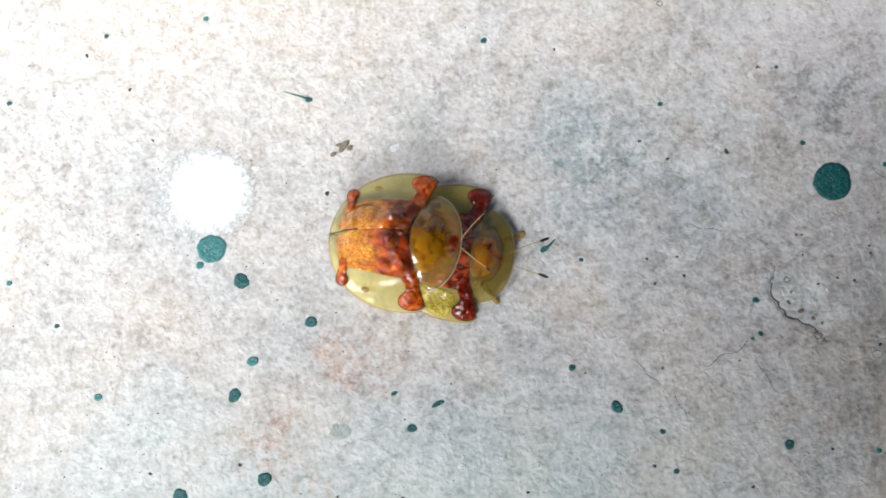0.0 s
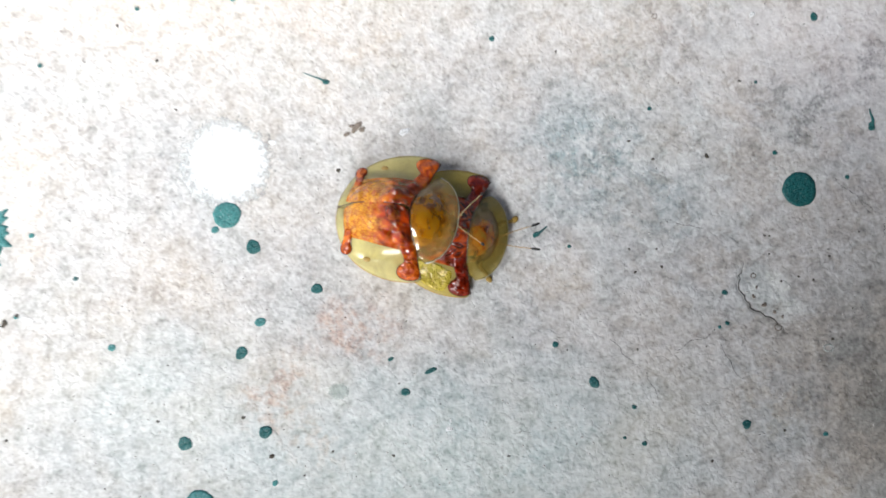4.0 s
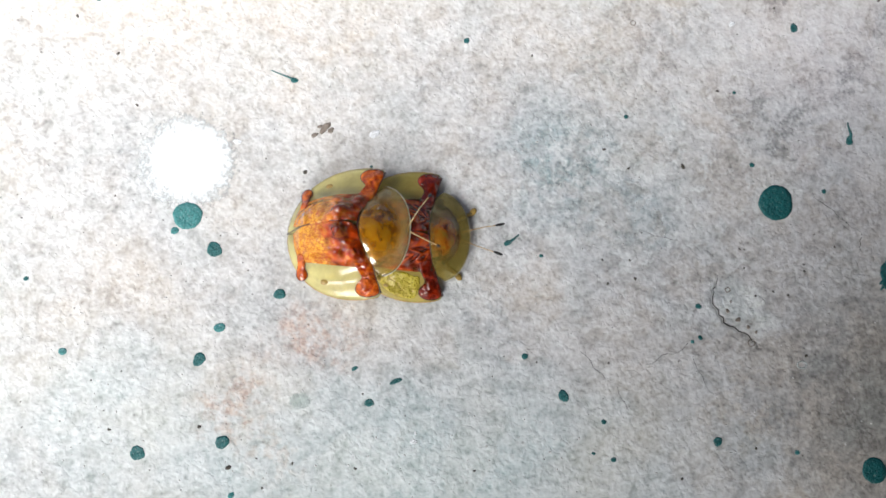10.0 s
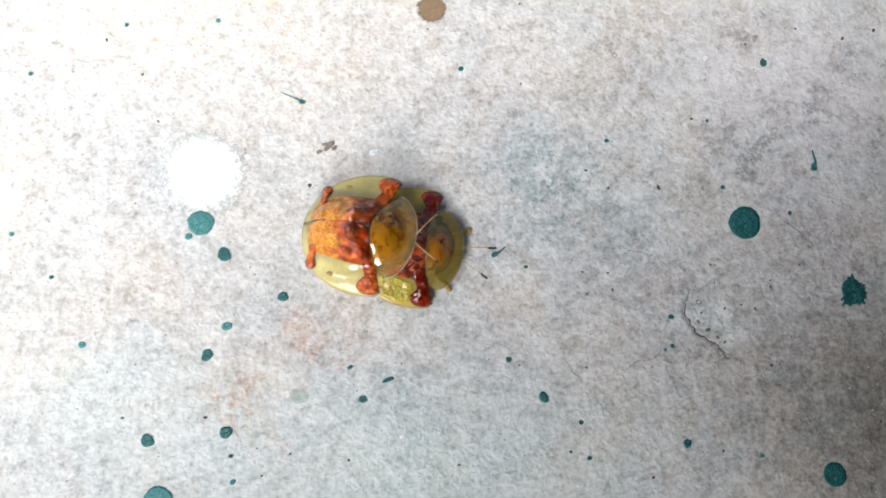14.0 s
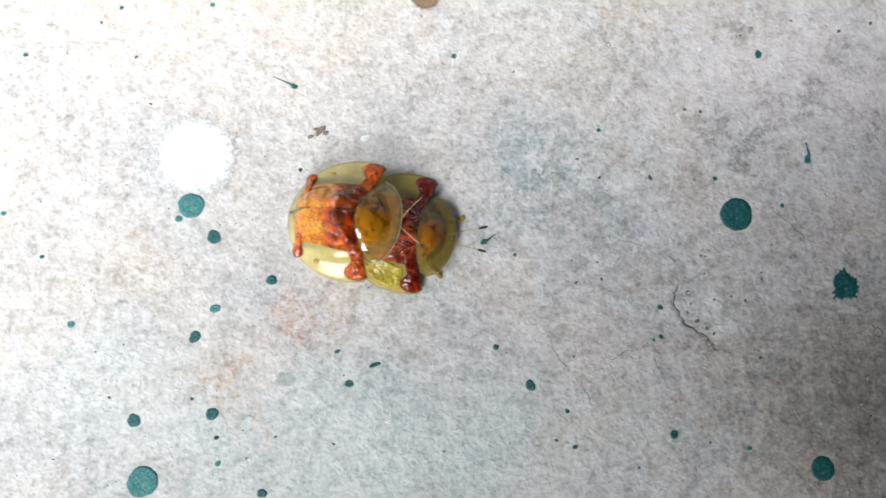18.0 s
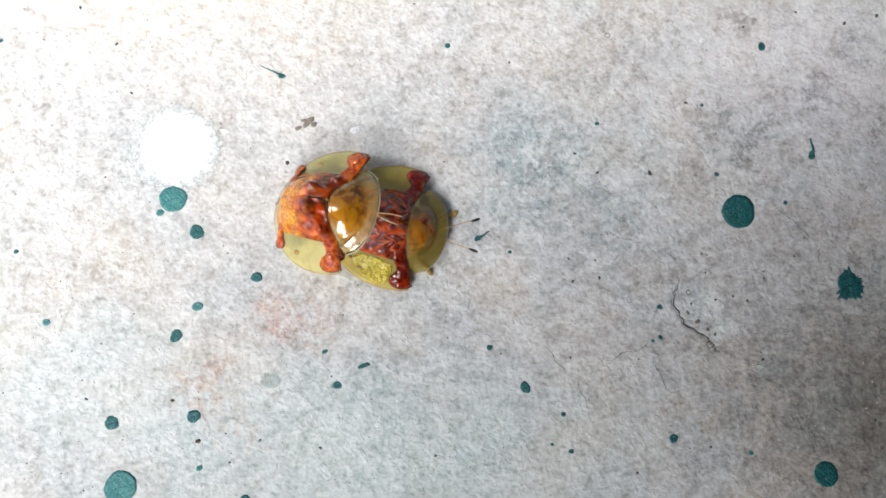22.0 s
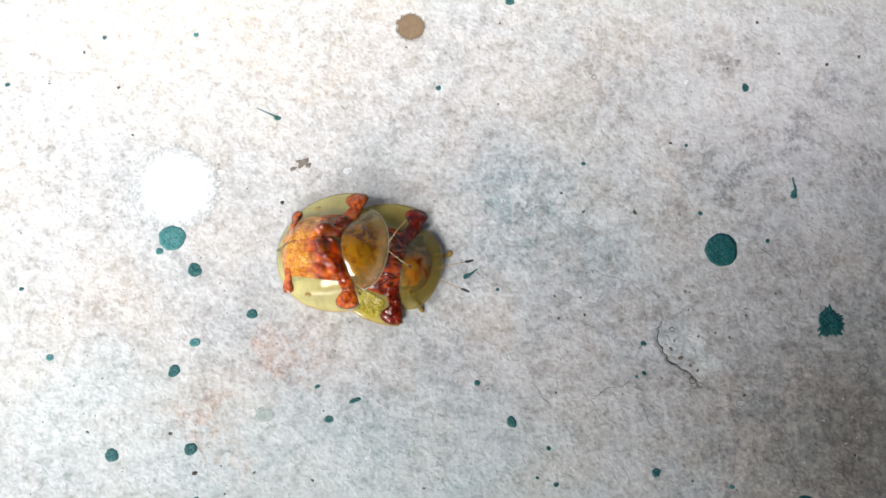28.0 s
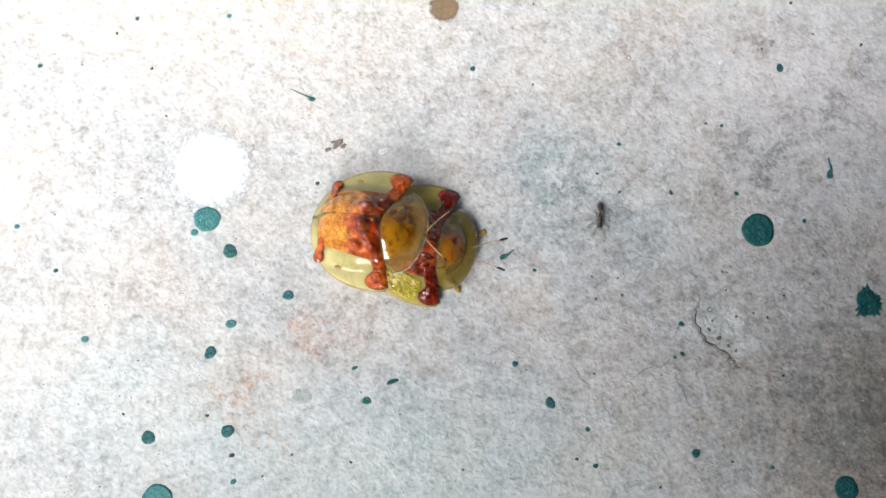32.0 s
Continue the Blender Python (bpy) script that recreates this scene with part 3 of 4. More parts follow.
LUMPS = [(-0.65, 0.0, 0.22, 0.5), (-1.2, 0.95, 0.46, 0.8), (-0.5, 2.1, 0.38, 0.64), (-2.2, 0.45, 0.14, 0.5), (0.0, 0.9, 0.14, 0.6), (-1.9, 2.05, 0.16, 0.5), (-3.0, 1.4, 0.06, 0.5)]


def disc_top(x, y, lumps=1.9):
    """The middle field: the wing case with broad glossy lumps on its front half."""
    z = case_top(x, y) + 0.1
    for a, b, up, w in LUMPS:
        z += lumps * up * math.exp(-((x - a) ** 2 + (abs(y) - b) ** 2) / (0.45 * w * w))
    return z + 0.03 * noise.noise((x * 2.1, y * 2.1, 4))


def low_disc(x, y):
    """The flatter middle field of the lower beetle."""
    return disc_top(x, y, 0.25)


def shield_top(x, y):
    """Upper side of the neck shield: a dome within a flat clear margin."""
    q = ((x + 0.3) / 2.6) ** 2 + (y / 2.7) ** 2
    margin = 0.5 + 0.5 * (1 - (y / 3.4) ** 2) - 0.18 * max(0, x - 1)
    return margin + 1.45 * max(0, 1 - q) ** 1.3 + 0.07 * noise.noise((x * 1.1, y * 1.1, 7))


def case_outline(s):
    """Outline of one wing case; s is 1 for the beetle's left and -1 for its right."""
    pts = [(-6.3, 0.0)]
    for k in range(1, 15):
        a = k / 15 * math.pi / 2
        pts.append((-0.9 - 5.4 * math.cos(a), 4.95 * math.sin(a) ** 0.92))
    pts += [(-0.9, 4.95), (-0.3, 4.93), (0.3, 4.86), (0.7, 4.74), (0.88, 4.52)]
    for k in range(1, 13):
        y = 4.5 * (1 - k / 12)
        pts.append((front_edge(y), y))
    return [(x, y * s) for x, y in pts]


def disc_outline(s):
    """The opaque middle field of one wing case."""
    pts = [(-5.45, 0.0), (-5.42, 0.8), (-5.35, 1.5), (-5.2, 2.0), (-4.8, 2.25), (-4.0, 2.38), (-3.3, 2.5), (-2.5, 2.62), (-1.8, 2.68), (-1.1, 2.72), (-0.45, 2.75), (0.05, 2.6), (0.12, 2.35)]
    pts += [(front_edge(y) - 0.02, y) for y in (2.0, 1.6, 1.2, 0.8, 0.4, 0.0)]
    return [(x, y * s) for x, y in pts]


def band_front(s):
    pts = [(-1.0, 2.0), (-0.85, 2.6), (-0.55, 3.1), (-0.42, 3.45), (-0.62, 3.72), (-0.9, 4.0), (-0.92, 4.4), (-0.55, 4.72), (0.0, 4.8), (0.5, 4.72), (0.82, 4.5), (0.8, 4.1), (0.62, 3.65), (0.5, 3.25), (0.4, 2.85), (0.25, 2.3), (-0.1, 1.8), (-0.6, 1.7)]
    return [(x, y * s) for x, y in pts]


def band_rear(s):
    pts = [(-4.5, 1.7), (-4.6, 2.3), (-4.72, 2.65), (-4.55, 2.95), (-4.62, 3.3), (-4.95, 3.5), (-5.32, 3.4), (-5.5, 3.05), (-5.42, 2.7), (-5.3, 2.35), (-5.28, 1.7)]
    return [(x, y * s) for x, y in pts]


def rounded(pts, n=2):
    """Cut the corners of a closed outline."""
    for _ in range(n):
        out = []
        for (ax, ay), (bx, by) in zip(pts, pts[1:] + pts[:1]):
            out += [(ax * 0.75 + bx * 0.25, ay * 0.75 + by * 0.25), (ax * 0.25 + bx * 0.75, ay * 0.25 + by * 0.75)]
        pts = out
    return pts


def shield_outline():
    pts = []
    for k in range(25):
        y = -3.38 + 6.76 * k / 24
        pts.append((0.8 + 2.2 * math.sqrt(max(0.0, 1 - (y / 3.4) ** 2)), y))
    for k in range(1, 15):
        y = 3.3 - 6.6 * k / 15
        pts.append((front_edge(y) + 0.03, y))
    return pts


HINGES = {1: (-0.6, 0.35, 2.6), -1: (-0.6, -0.35, 2.6)}


def feeler(beetle, s, root, turn_z, rise, length, tip_share):
    """One feeler of eleven beads, straight along its own x, turned into place; it ends in a black club."""
    n = 11
    bm = bmesh.new()
    pts, rad = [], []
    last = length * (1 - tip_share)
    for k in range(n):
        for e, r in ((0.08, 0.034), (0.75, 0.046), (0.97, 0.036)):
            q = (k + e) / n
            pts.append((last * q, 0.1 * s * math.sin(q * 2.2), 0.12 * math.sin(q * 3)))
            rad.append(r * (1 - 0.25 * q))
    tube(bm, pts, rad, 7)
    ob = part("antenna", bm, STRAW, beetle, "thin straw coloured beaded feeler")
    end = Vector(pts[-1])
    bm = bmesh.new()
    tube(bm, [end + Vector((length * tip_share * q, 0.02 * s * q, -0.03 * q)) for q in (0, 0.15, 0.5, 0.85, 1)], (0.045, 0.095, 0.11, 0.095, 0.04), 7)
    part("club", bm, BLACK, ob, "black club at the tip")
    ob.matrix_basis = Matrix.Translation(Vector(root) * MM) @ pose(0, 0, 0, 0, -rise, turn_z)
    return ob


def beetle(label, disc, band, sex):
    b = tagged(new("tortoise_beetle"), label, "beetle", "mating pair of beetles")
    cases, wings, feelers = {}, {}, {}
    for s, side in ((1, "left"), (-1, "right")):
        h = HINGES[s]
        case = part("wing_case", patch(bmesh.new(), case_outline(s), (-2.3, 2.2 * s), case_top, 12, 0.1), SHELL if sex == "male" else SHELL_F, b, "see-through olive yellow wing case with a wide brim", h)
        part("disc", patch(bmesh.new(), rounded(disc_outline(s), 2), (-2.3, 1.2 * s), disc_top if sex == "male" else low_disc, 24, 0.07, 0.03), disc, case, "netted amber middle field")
        part("front_band", patch(bmesh.new(), rounded(band_front(s), 1), (-0.25, 3.6 * s), lambda x, y: case_top(x, y) + 0.1, 6, 0.1, 0.28), band, case, "glossy orange red shoulder band")
        part("rear_band", patch(bmesh.new(), rounded(band_rear(s), 1), (-5.0, 2.75 * s), lambda x, y: case_top(x, y) + 0.1, 5, 0.1, 0.2), band, case, "glossy orange red rear spot")
        for ring in (rounded(band_front(s), 1), rounded(band_rear(s), 1)):
            k = min(range(len(ring)), key=lambda i: abs(ring[i][1]))
            ring = [q for q in ring[k:] + ring[:k] if abs(q[1]) > 2.35]
            part("band_edge", tube(bmesh.new(), [(x, y, case_top(x, y) + 0.1) for x, y in ring], [0.035] * len(ring), 5), SEAM, case, "dark brown outline")
        # dark rim along the front edge and the thin brown edge of the brim
        ys = [4.5 * (1 - k / 14) for k in range(15)]
        part("front_rim", tube(bmesh.new(), [(front_edge(y) + 0.02, y * s, case_top(front_edge(y), y) + 0.06) for y in ys], [0.075] * 15, 6), SEAM, case, "dark brown front rim")
        out = case_outline(s)[:19]
        part("brim_edge", tube(bmesh.new(), [(x, y, case_top(x, y) - 0.05) for x, y in out], [0.03] * len(out), 6), BODY, case, "thin brown edge of the brim")
        xs = [-6.25 + 5.2 * k / 12 for k in range(13)]
        part("seam", tube(bmesh.new(), [(x, 0.02 * s, case_top(x, 0) + 0.07) for x in xs], [0.05] + [0.022] * 12, 6), SEAM, case, "dark line where the wing cases meet")
        wing_pts = [(-0.9, 0.2), (-3.0, 0.15), (-5.3, 0.2), (-6.0, 0.6), (-5.6, 1.5), (-4.4, 2.1), (-3.0, 2.3), (-1.6, 2.0), (-0.9, 1.2)]
        wings[s] = part("hind_wing", patch(bmesh.new(), [(x, y * s) for x, y in rounded(wing_pts)], (-3, 1.1 * s), lambda x, y: case_top(x, y) - 0.45, 5, 0.04), WING, b, "folded smoky brown hind wing", h)
        cases[s] = case
    if sex == "female":
        part("gold_fleck", patch(bmesh.new(), rounded([(-4.0, -2.9), (-3.7, -3.7), (-2.9, -4.3), (-2.1, -4.6), (-1.3, -4.7), (-1.0, -4.3), (-0.8, -3.6), (-0.85, -3.0), (-1.3, -3.05), (-2.0, -2.7), (-2.9, -2.75), (-3.4, -2.55)]), (-1.8, -3.6), lambda x, y: case_top(x, y) + 0.03, 6, 0.07, 0.05), GOLD, cases[-1], "crinkled yellow gold fleck on the brim")
    for s in (1, -1):
        part("dimple", egg(bmesh.new(), (-3.3, 3.6 * s, case_top(-3.3, 3.6) - 0.02), (0.3, 0.22, 0.1), 12, 8), LEG, cases[s], "small yellow dimple on the brim")
    part("neck_shield", patch(bmesh.new(), shield_outline(), (0.9, 0), shield_top, 14, 0.12), SHIELD if sex == "male" else SHIELD_F, b, "glassy see-through neck shield")
    front = [(0.8 + 2.2 * math.sqrt(max(0.0, 1 - (y / 3.4) ** 2)), y) for y in [-3.36 + 6.72 * k / 24 for k in range(25)]]
    part("shield_rim", tube(bmesh.new(), [(x, y, shield_top(x, y) - 0.04) for x, y in front], [0.045] * 25, 6), RIM, b, "pale clear rim")
    core = CORE if sex == "male" else CORE_F
    bm = egg(bmesh.new(), (0.6, 0, 0.62), (1.2, 2.15, 0.7) if sex == "male" else (1.1, 1.7, 0.6), 24, 14)
    for x, y, r in ((1.1, 0.8, 0.62), (1.1, -0.75, 0.66), (0.6, 1.5, 0.55), (0.55, -1.5, 0.6)):
        egg(bm, (x, y, 0.72), (r, r * 0.85, 0.55), 14, 8)
    part("thorax", bm, core, b, "amber lobed middle body under the shield")
    part("head", egg(bmesh.new(), (1.75, 0, 0.5), (0.55, 0.75, 0.4), 16, 10), core, b, "small amber head under the shield")
    for s in (1, -1):
        part("dark_spot", egg(bmesh.new(), (1.2, 0.1 + 0.48 * s, 1.28), (0.17, 0.15, 0.12), 12, 8), SEAM, b, "small dark brown spot under the shield")
    part("abdomen", egg(bmesh.new(), (-2.7, 0, 0.55), (2.7, 2.2, 0.85), 20, 12), BODY, b, "brown amber belly under the wing cases")
    spread = {"female": ((1.6, 3.35, 2.55, -0.18), (-1.2, 3.4, -1.4, -0.18), (-3.0, 3.0, -3.8, -0.18)),
              "male": ((-0.2, 2.7, -0.2, -1.9), (-1.0, 3.2, -1.2, -1.9), (-2.8, 3.0, -3.6, -1.5))}[sex]
    for row, (kx0, ky0, fx0, fz) in enumerate(spread):
        for s in (1, -1):
            kx, ky, fx = kx0, ky0, fx0
            if sex == "female" and row == 0:
                kx, ky, fx = (2.4, 1.8, 3.2) if s > 0 else (1.35, 2.75, 2.0)
            rx = kx * 0.7 - 0.3
            bm = tube(bmesh.new(), [(rx, 0.8 * s, 0.3), (rx + (kx - rx) * 0.5, ky * 0.55 * s, 0.35), (kx, ky * 0.84 * s, 0.05), (fx * 0.96, ky * 0.98 * s, fz + 0.16), (fx, ky * 1.04 * s, fz + 0.1)], (0.2, 0.26, 0.2, 0.15, 0.12), 8)
            leg = part("leg", bm, LEG, b, "honey coloured bent leg")
            bm = egg(bmesh.new(), (fx + 0.14, ky * 1.09 * s, fz + 0.1), (0.36, 0.24, 0.10) if sex == "female" and row == 0 else (0.26, 0.17, 0.09), 12, 8, pose(0, 0, 0, 0, 0, 50 * s))
            part("foot", bm, LEG, leg, "flat padded foot")
    return b, cases, wings


def ant():
    a = tagged(new("ant"), "tiny dark brown ant running over the concrete", "ant")
    part("head", egg(bmesh.new(), (0.95, 0, 0.42), (0.30, 0.26, 0.2), 12, 8), ANT, a)
    part("thorax", egg(egg(bmesh.new(), (0.42, 0, 0.45), (0.30, 0.17, 0.17), 12, 8), (0.08, 0, 0.40), (0.22, 0.13, 0.13), 12, 8), ANT, a)
    part("waist", egg(bmesh.new(), (-0.2, 0, 0.38), (0.12, 0.08, 0.14), 10, 6), ANT, a)
    part("abdomen", egg(bmesh.new(), (-0.68, 0, 0.42), (0.45, 0.28, 0.26), 14, 10), ANT, a, "large glossy rear body")
    for s in (1, -1):
        for x, fx in ((0.55, 1.05), (0.38, 0.3), (0.15, -0.6)):
            part("leg", tube(bmesh.new(), [(x, 0.12 * s, 0.38), (x + (fx - x) * 0.45, 0.5 * s, 0.62), (x + (fx - x) * 0.85, 0.82 * s, 0.16), (fx, 1.0 * s, 0.03)], (0.05, 0.05, 0.035, 0.025), 6), ANT, a)
        part("antenna", tube(bmesh.new(), [(1.15, 0.1 * s, 0.45), (1.35, 0.4 * s, 0.55), (1.75, 0.5 * s, 0.25)], (0.035, 0.035, 0.03), 6), ANT, a)
    return a


FEMALE, female_cases, female_wings = beetle("larger lower tortoise beetle, dark amber with clear olive brim, on concrete", DISC_F, BAND_F, "female")
MALE, male_cases, male_wings = beetle("upper tortoise beetle, golden orange with clear olive brim, riding another beetle", DISC_M, BAND_M, "male")
female_feelers = {1: feeler(FEMALE, 1, (2.3, 0.25, 0.6), 22, -4, 3.5, 0.22), -1: feeler(FEMALE, -1, (2.3, -0.25, 0.6), -16, -4, 3.4, 0.22)}
male_feelers = {1: feeler(MALE, 1, (2.75, 0.05, 0.5), 48, 10, 3.0, 0.1), -1: feeler(MALE, -1, (2.75, -0.05, 0.5), -36, 10, 3.0, 0.1)}
ANT_THING = ant()


# ---- paint drops, specks and grit on the concrete ----
def drop(name, x, y, rx, ry, material, label, category, rough=0.14, height=0.025, turn=0.0, spikes=0, long=0.0, tail=None, seed=1, group=""):
    """A dried drop lying on the concrete: an uneven low cushion, with spatter arms or a tail where it has them."""
    rnd = random.Random(seed * 7 + 3)
    n = 72 if max(rx, ry) > 0.5 else 28
    arms = sorted(rnd.uniform(0, 2 * math.pi) for _ in range(spikes))
    ph = [rnd.uniform(0, 6.28) for _ in range(4)]
    out = []
    n = n * 3 if spikes else n
    for k in range(n):
        a = 2 * math.pi * k / n
        r = 1 + rough * (0.5 * math.sin(2 * a + ph[0]) + 0.4 * math.sin(3 * a + ph[1]) + 0.25 * math.sin(5 * a + ph[2]) + 0.2 * math.sin(9 * a + ph[3]) + 0.25 * rnd.uniform(-1, 1))
        for i, c in enumerate(arms):
            d = abs((a - c + math.pi) % (2 * math.pi) - math.pi)
            r += long * (0.45 + 0.55 * ((i * 37 + seed) % 11) / 10) * math.exp(-(d / 0.06) ** 2)
        px, py = rx * r * math.cos(a), ry * r * math.sin(a)
        c, s = math.cos(radians(turn)), math.sin(radians(turn))
        out.append((px * c - py * s, px * s + py * c))
    bm = bmesh.new()

    def top(u, v):
        return ground_z(x + u, y + v) + 0.014 + height * (0.5 + 0.5 * noise.noise((u * 2.2 + seed, v * 2.2, 3)))
    patch(bm, out, (0, 0), top, 5 if max(rx, ry) > 0.5 else 3, 0.03 + height, height)
    if tail:
        tx, ty, w = tail
        pts, rad = [], []
        for k in range(7):
            q = k / 6
            px, py = tx * q + 0.08 * math.sin(q * 5) * ty, ty * q
            pts.append((px, py, ground_z(x + px, y + py) + 0.02))
            rad.append(w * (1 - 0.75 * q) + 0.02)
        tube(bm, pts, rad, 6)
    ob = part(name, bm, material)
    ob.location = (x * MM, y * MM, 0)
    return tagged(ob, label, category, group)


TEAL_DROPS = [  # x, y, radius, stretch, turn
    (-9.79, 13.48, 0.56, 1.0, 0), (-4.98, 10.03, 0.44, 0.9, 30), (-10.84, 5.38, 0.56, 0.7, 60), (-9.14, -0.63, 0.5, 0.95, 0),
    (-15.14, -1.18, 0.54, 0.9, 0), (-4.98, -6.66, 0.38, 0.9, 0), (-4.38, -10.36, 0.46, 0.7, 0), (-0.79, -8.81, 0.25, 0.8, 0), (0.51, 4.37, 0.25, 0.6, 20),
    (1.54, 1.82, 0.34, 0.9, 0), (3.54, 3.34, 0.48, 0.4, 20), (13.32, 4.88, 0.24, 1.0, 0), (16.14, 1.83, 0.48, 0.75, -50), (19.13, -0.19, 0.2, 0.9, 0),
    (19.73, -3.00, 0.21, 0.9, 0), (27.85, -1.96, 0.36, 0.9, 20), (27.03, 8.32, 0.25, 0.8, 0), (27.04, 5.90, 0.2, 0.8, -30), (40.08, -4.61, 0.98, 1.0, 0),
    (33.89, 16.33, 1.42, 0.97, 20), (37.91, 17.19, 0.2, 0.9, 0), (32.17, 19.42, 0.22, 0.8, 0), (22.15, 23.42, 0.19, 0.9, 0), (31.11, 25.33, 0.15, 0.9, 0),
    (36.55, 30.75, 0.38, 0.8, 80), (9.66, 29.66, 0.24, 0.9, 0), (15.76, 37.83, 0.38, 0.9, 0), (14.9, 12.5, 0.16, 0.9, 0), (-23.26, 11.6, 0.19, 0.9, 0),
    (-26.1, 28.54, 0.2, 0.9, 0), (-18.59, 32.99, 0.19, 0.9, 0), (18.23, -2.49, 0.14, 0.9, 0), (48.62, 16.11, 0.32, 0.9, 0), (2.0, 19.63, 0.12, 0.9, 0),
]
# faded drops; the big one at (-11.77, 16.06) has stronger light in its colour
FADED_AND_LIT_DROPS = [(-12.7, 14.95, 0.3, 0.9, 30), (-11.77, 16.06, 1.05, 1.0, 10), (-9.36, 7.66, 0.44, 0.75, 20), (-20.55, 6.24, 0.3, 0.9, 0), (-8.5, -4.42, 0.25, 0.8, 30), (-14.16, -5.81, 1.2, 0.98, 20), (-26.61, 15.06, 0.22, 0.9, 0),
               (-27.67, 8.88, 0.2, 0.9, 0), (-11.02, 33.57, 0.22, 0.9, 0), (34.03, -3.01, 0.2, 0.9, 0), (26.39, 5.61, 0.15, 0.9, 0)]
DARK_SPECKS = [(-29.03, 8.28, 0.2), (-8.66, -2.45, 0.18), (22.14, 10.57, 0.13), (26.5, 19.33, 0.2), (29.78, 25.46, 0.1), (-3.03, 19.27, 0.19), (-17.06, 28.63, 0.14),
               (-20.15, 31.62, 0.13), (37.89, 36.87, 0.16), (47.01, 34.08, 0.14), (44.02, 33.17, 0.16), (14.2, 4.4, 0.08), (30.9, 11.2, 0.09), (33.1, 9.3, 0.1), (9.2, -3.4, 0.1),
               (24.9, -4.6, 0.12), (38.4, 12.7, 0.09), (-15.6, 24.6, 0.12), (6.8, 33.2, 0.09), (-13.5, -8.8, 0.12), (4.4, -7.1, 0.1), (-6.3, -4.0, 0.09),
               (19.65, 12.06, 0.1), (21.82, 11.99, 0.1), (19.99, 10.23, 0.12), (19.72, 4.18, 0.1), (30.66, 12.71, 0.1), (31.05, 12.65, 0.08), (31.66, 9.0, 0.1),
               (34.3, 9.0, 0.1), (35.76, 10.83, 0.1), (35.75, 11.36, 0.08), (35.37, 4.26, 0.13), (30.79, -2.59, 0.11), (44.42, -0.42, 0.11), (51.19, 14.53, 0.12),
               (20.26, 20.79, 0.12), (-27.61, 8.98, 0.16), (-28.55, 8.41, 0.3), (-28.22, -0.28, 0.12), (-17.14, 0.56, 0.12), (-10.78, 0.52, 0.15), (-8.8, -2.46,
               0.14), (-4.12, -2.36, 0.1), (0.44, -2.89, 0.12), (1.07, 2.48, 0.08), (14.9, 35.79, 0.11), (46.99, 33.94, 0.11), (14.83, 28.44, 0.1), (20.21, 20.78,
               0.11), (22.12, 19.25, 0.13), (34.99, 32.44, 0.1), (29.69, 25.48, 0.11), (39.75, 34.03, 0.1)]

RINGS = [(45.56, 6.49, 0.42), (45.12, 3.13, 0.26), (31.08, 5.39, 0.28), (29.44, 9.53, 0.2), (23.16, 31.17, 0.22)]


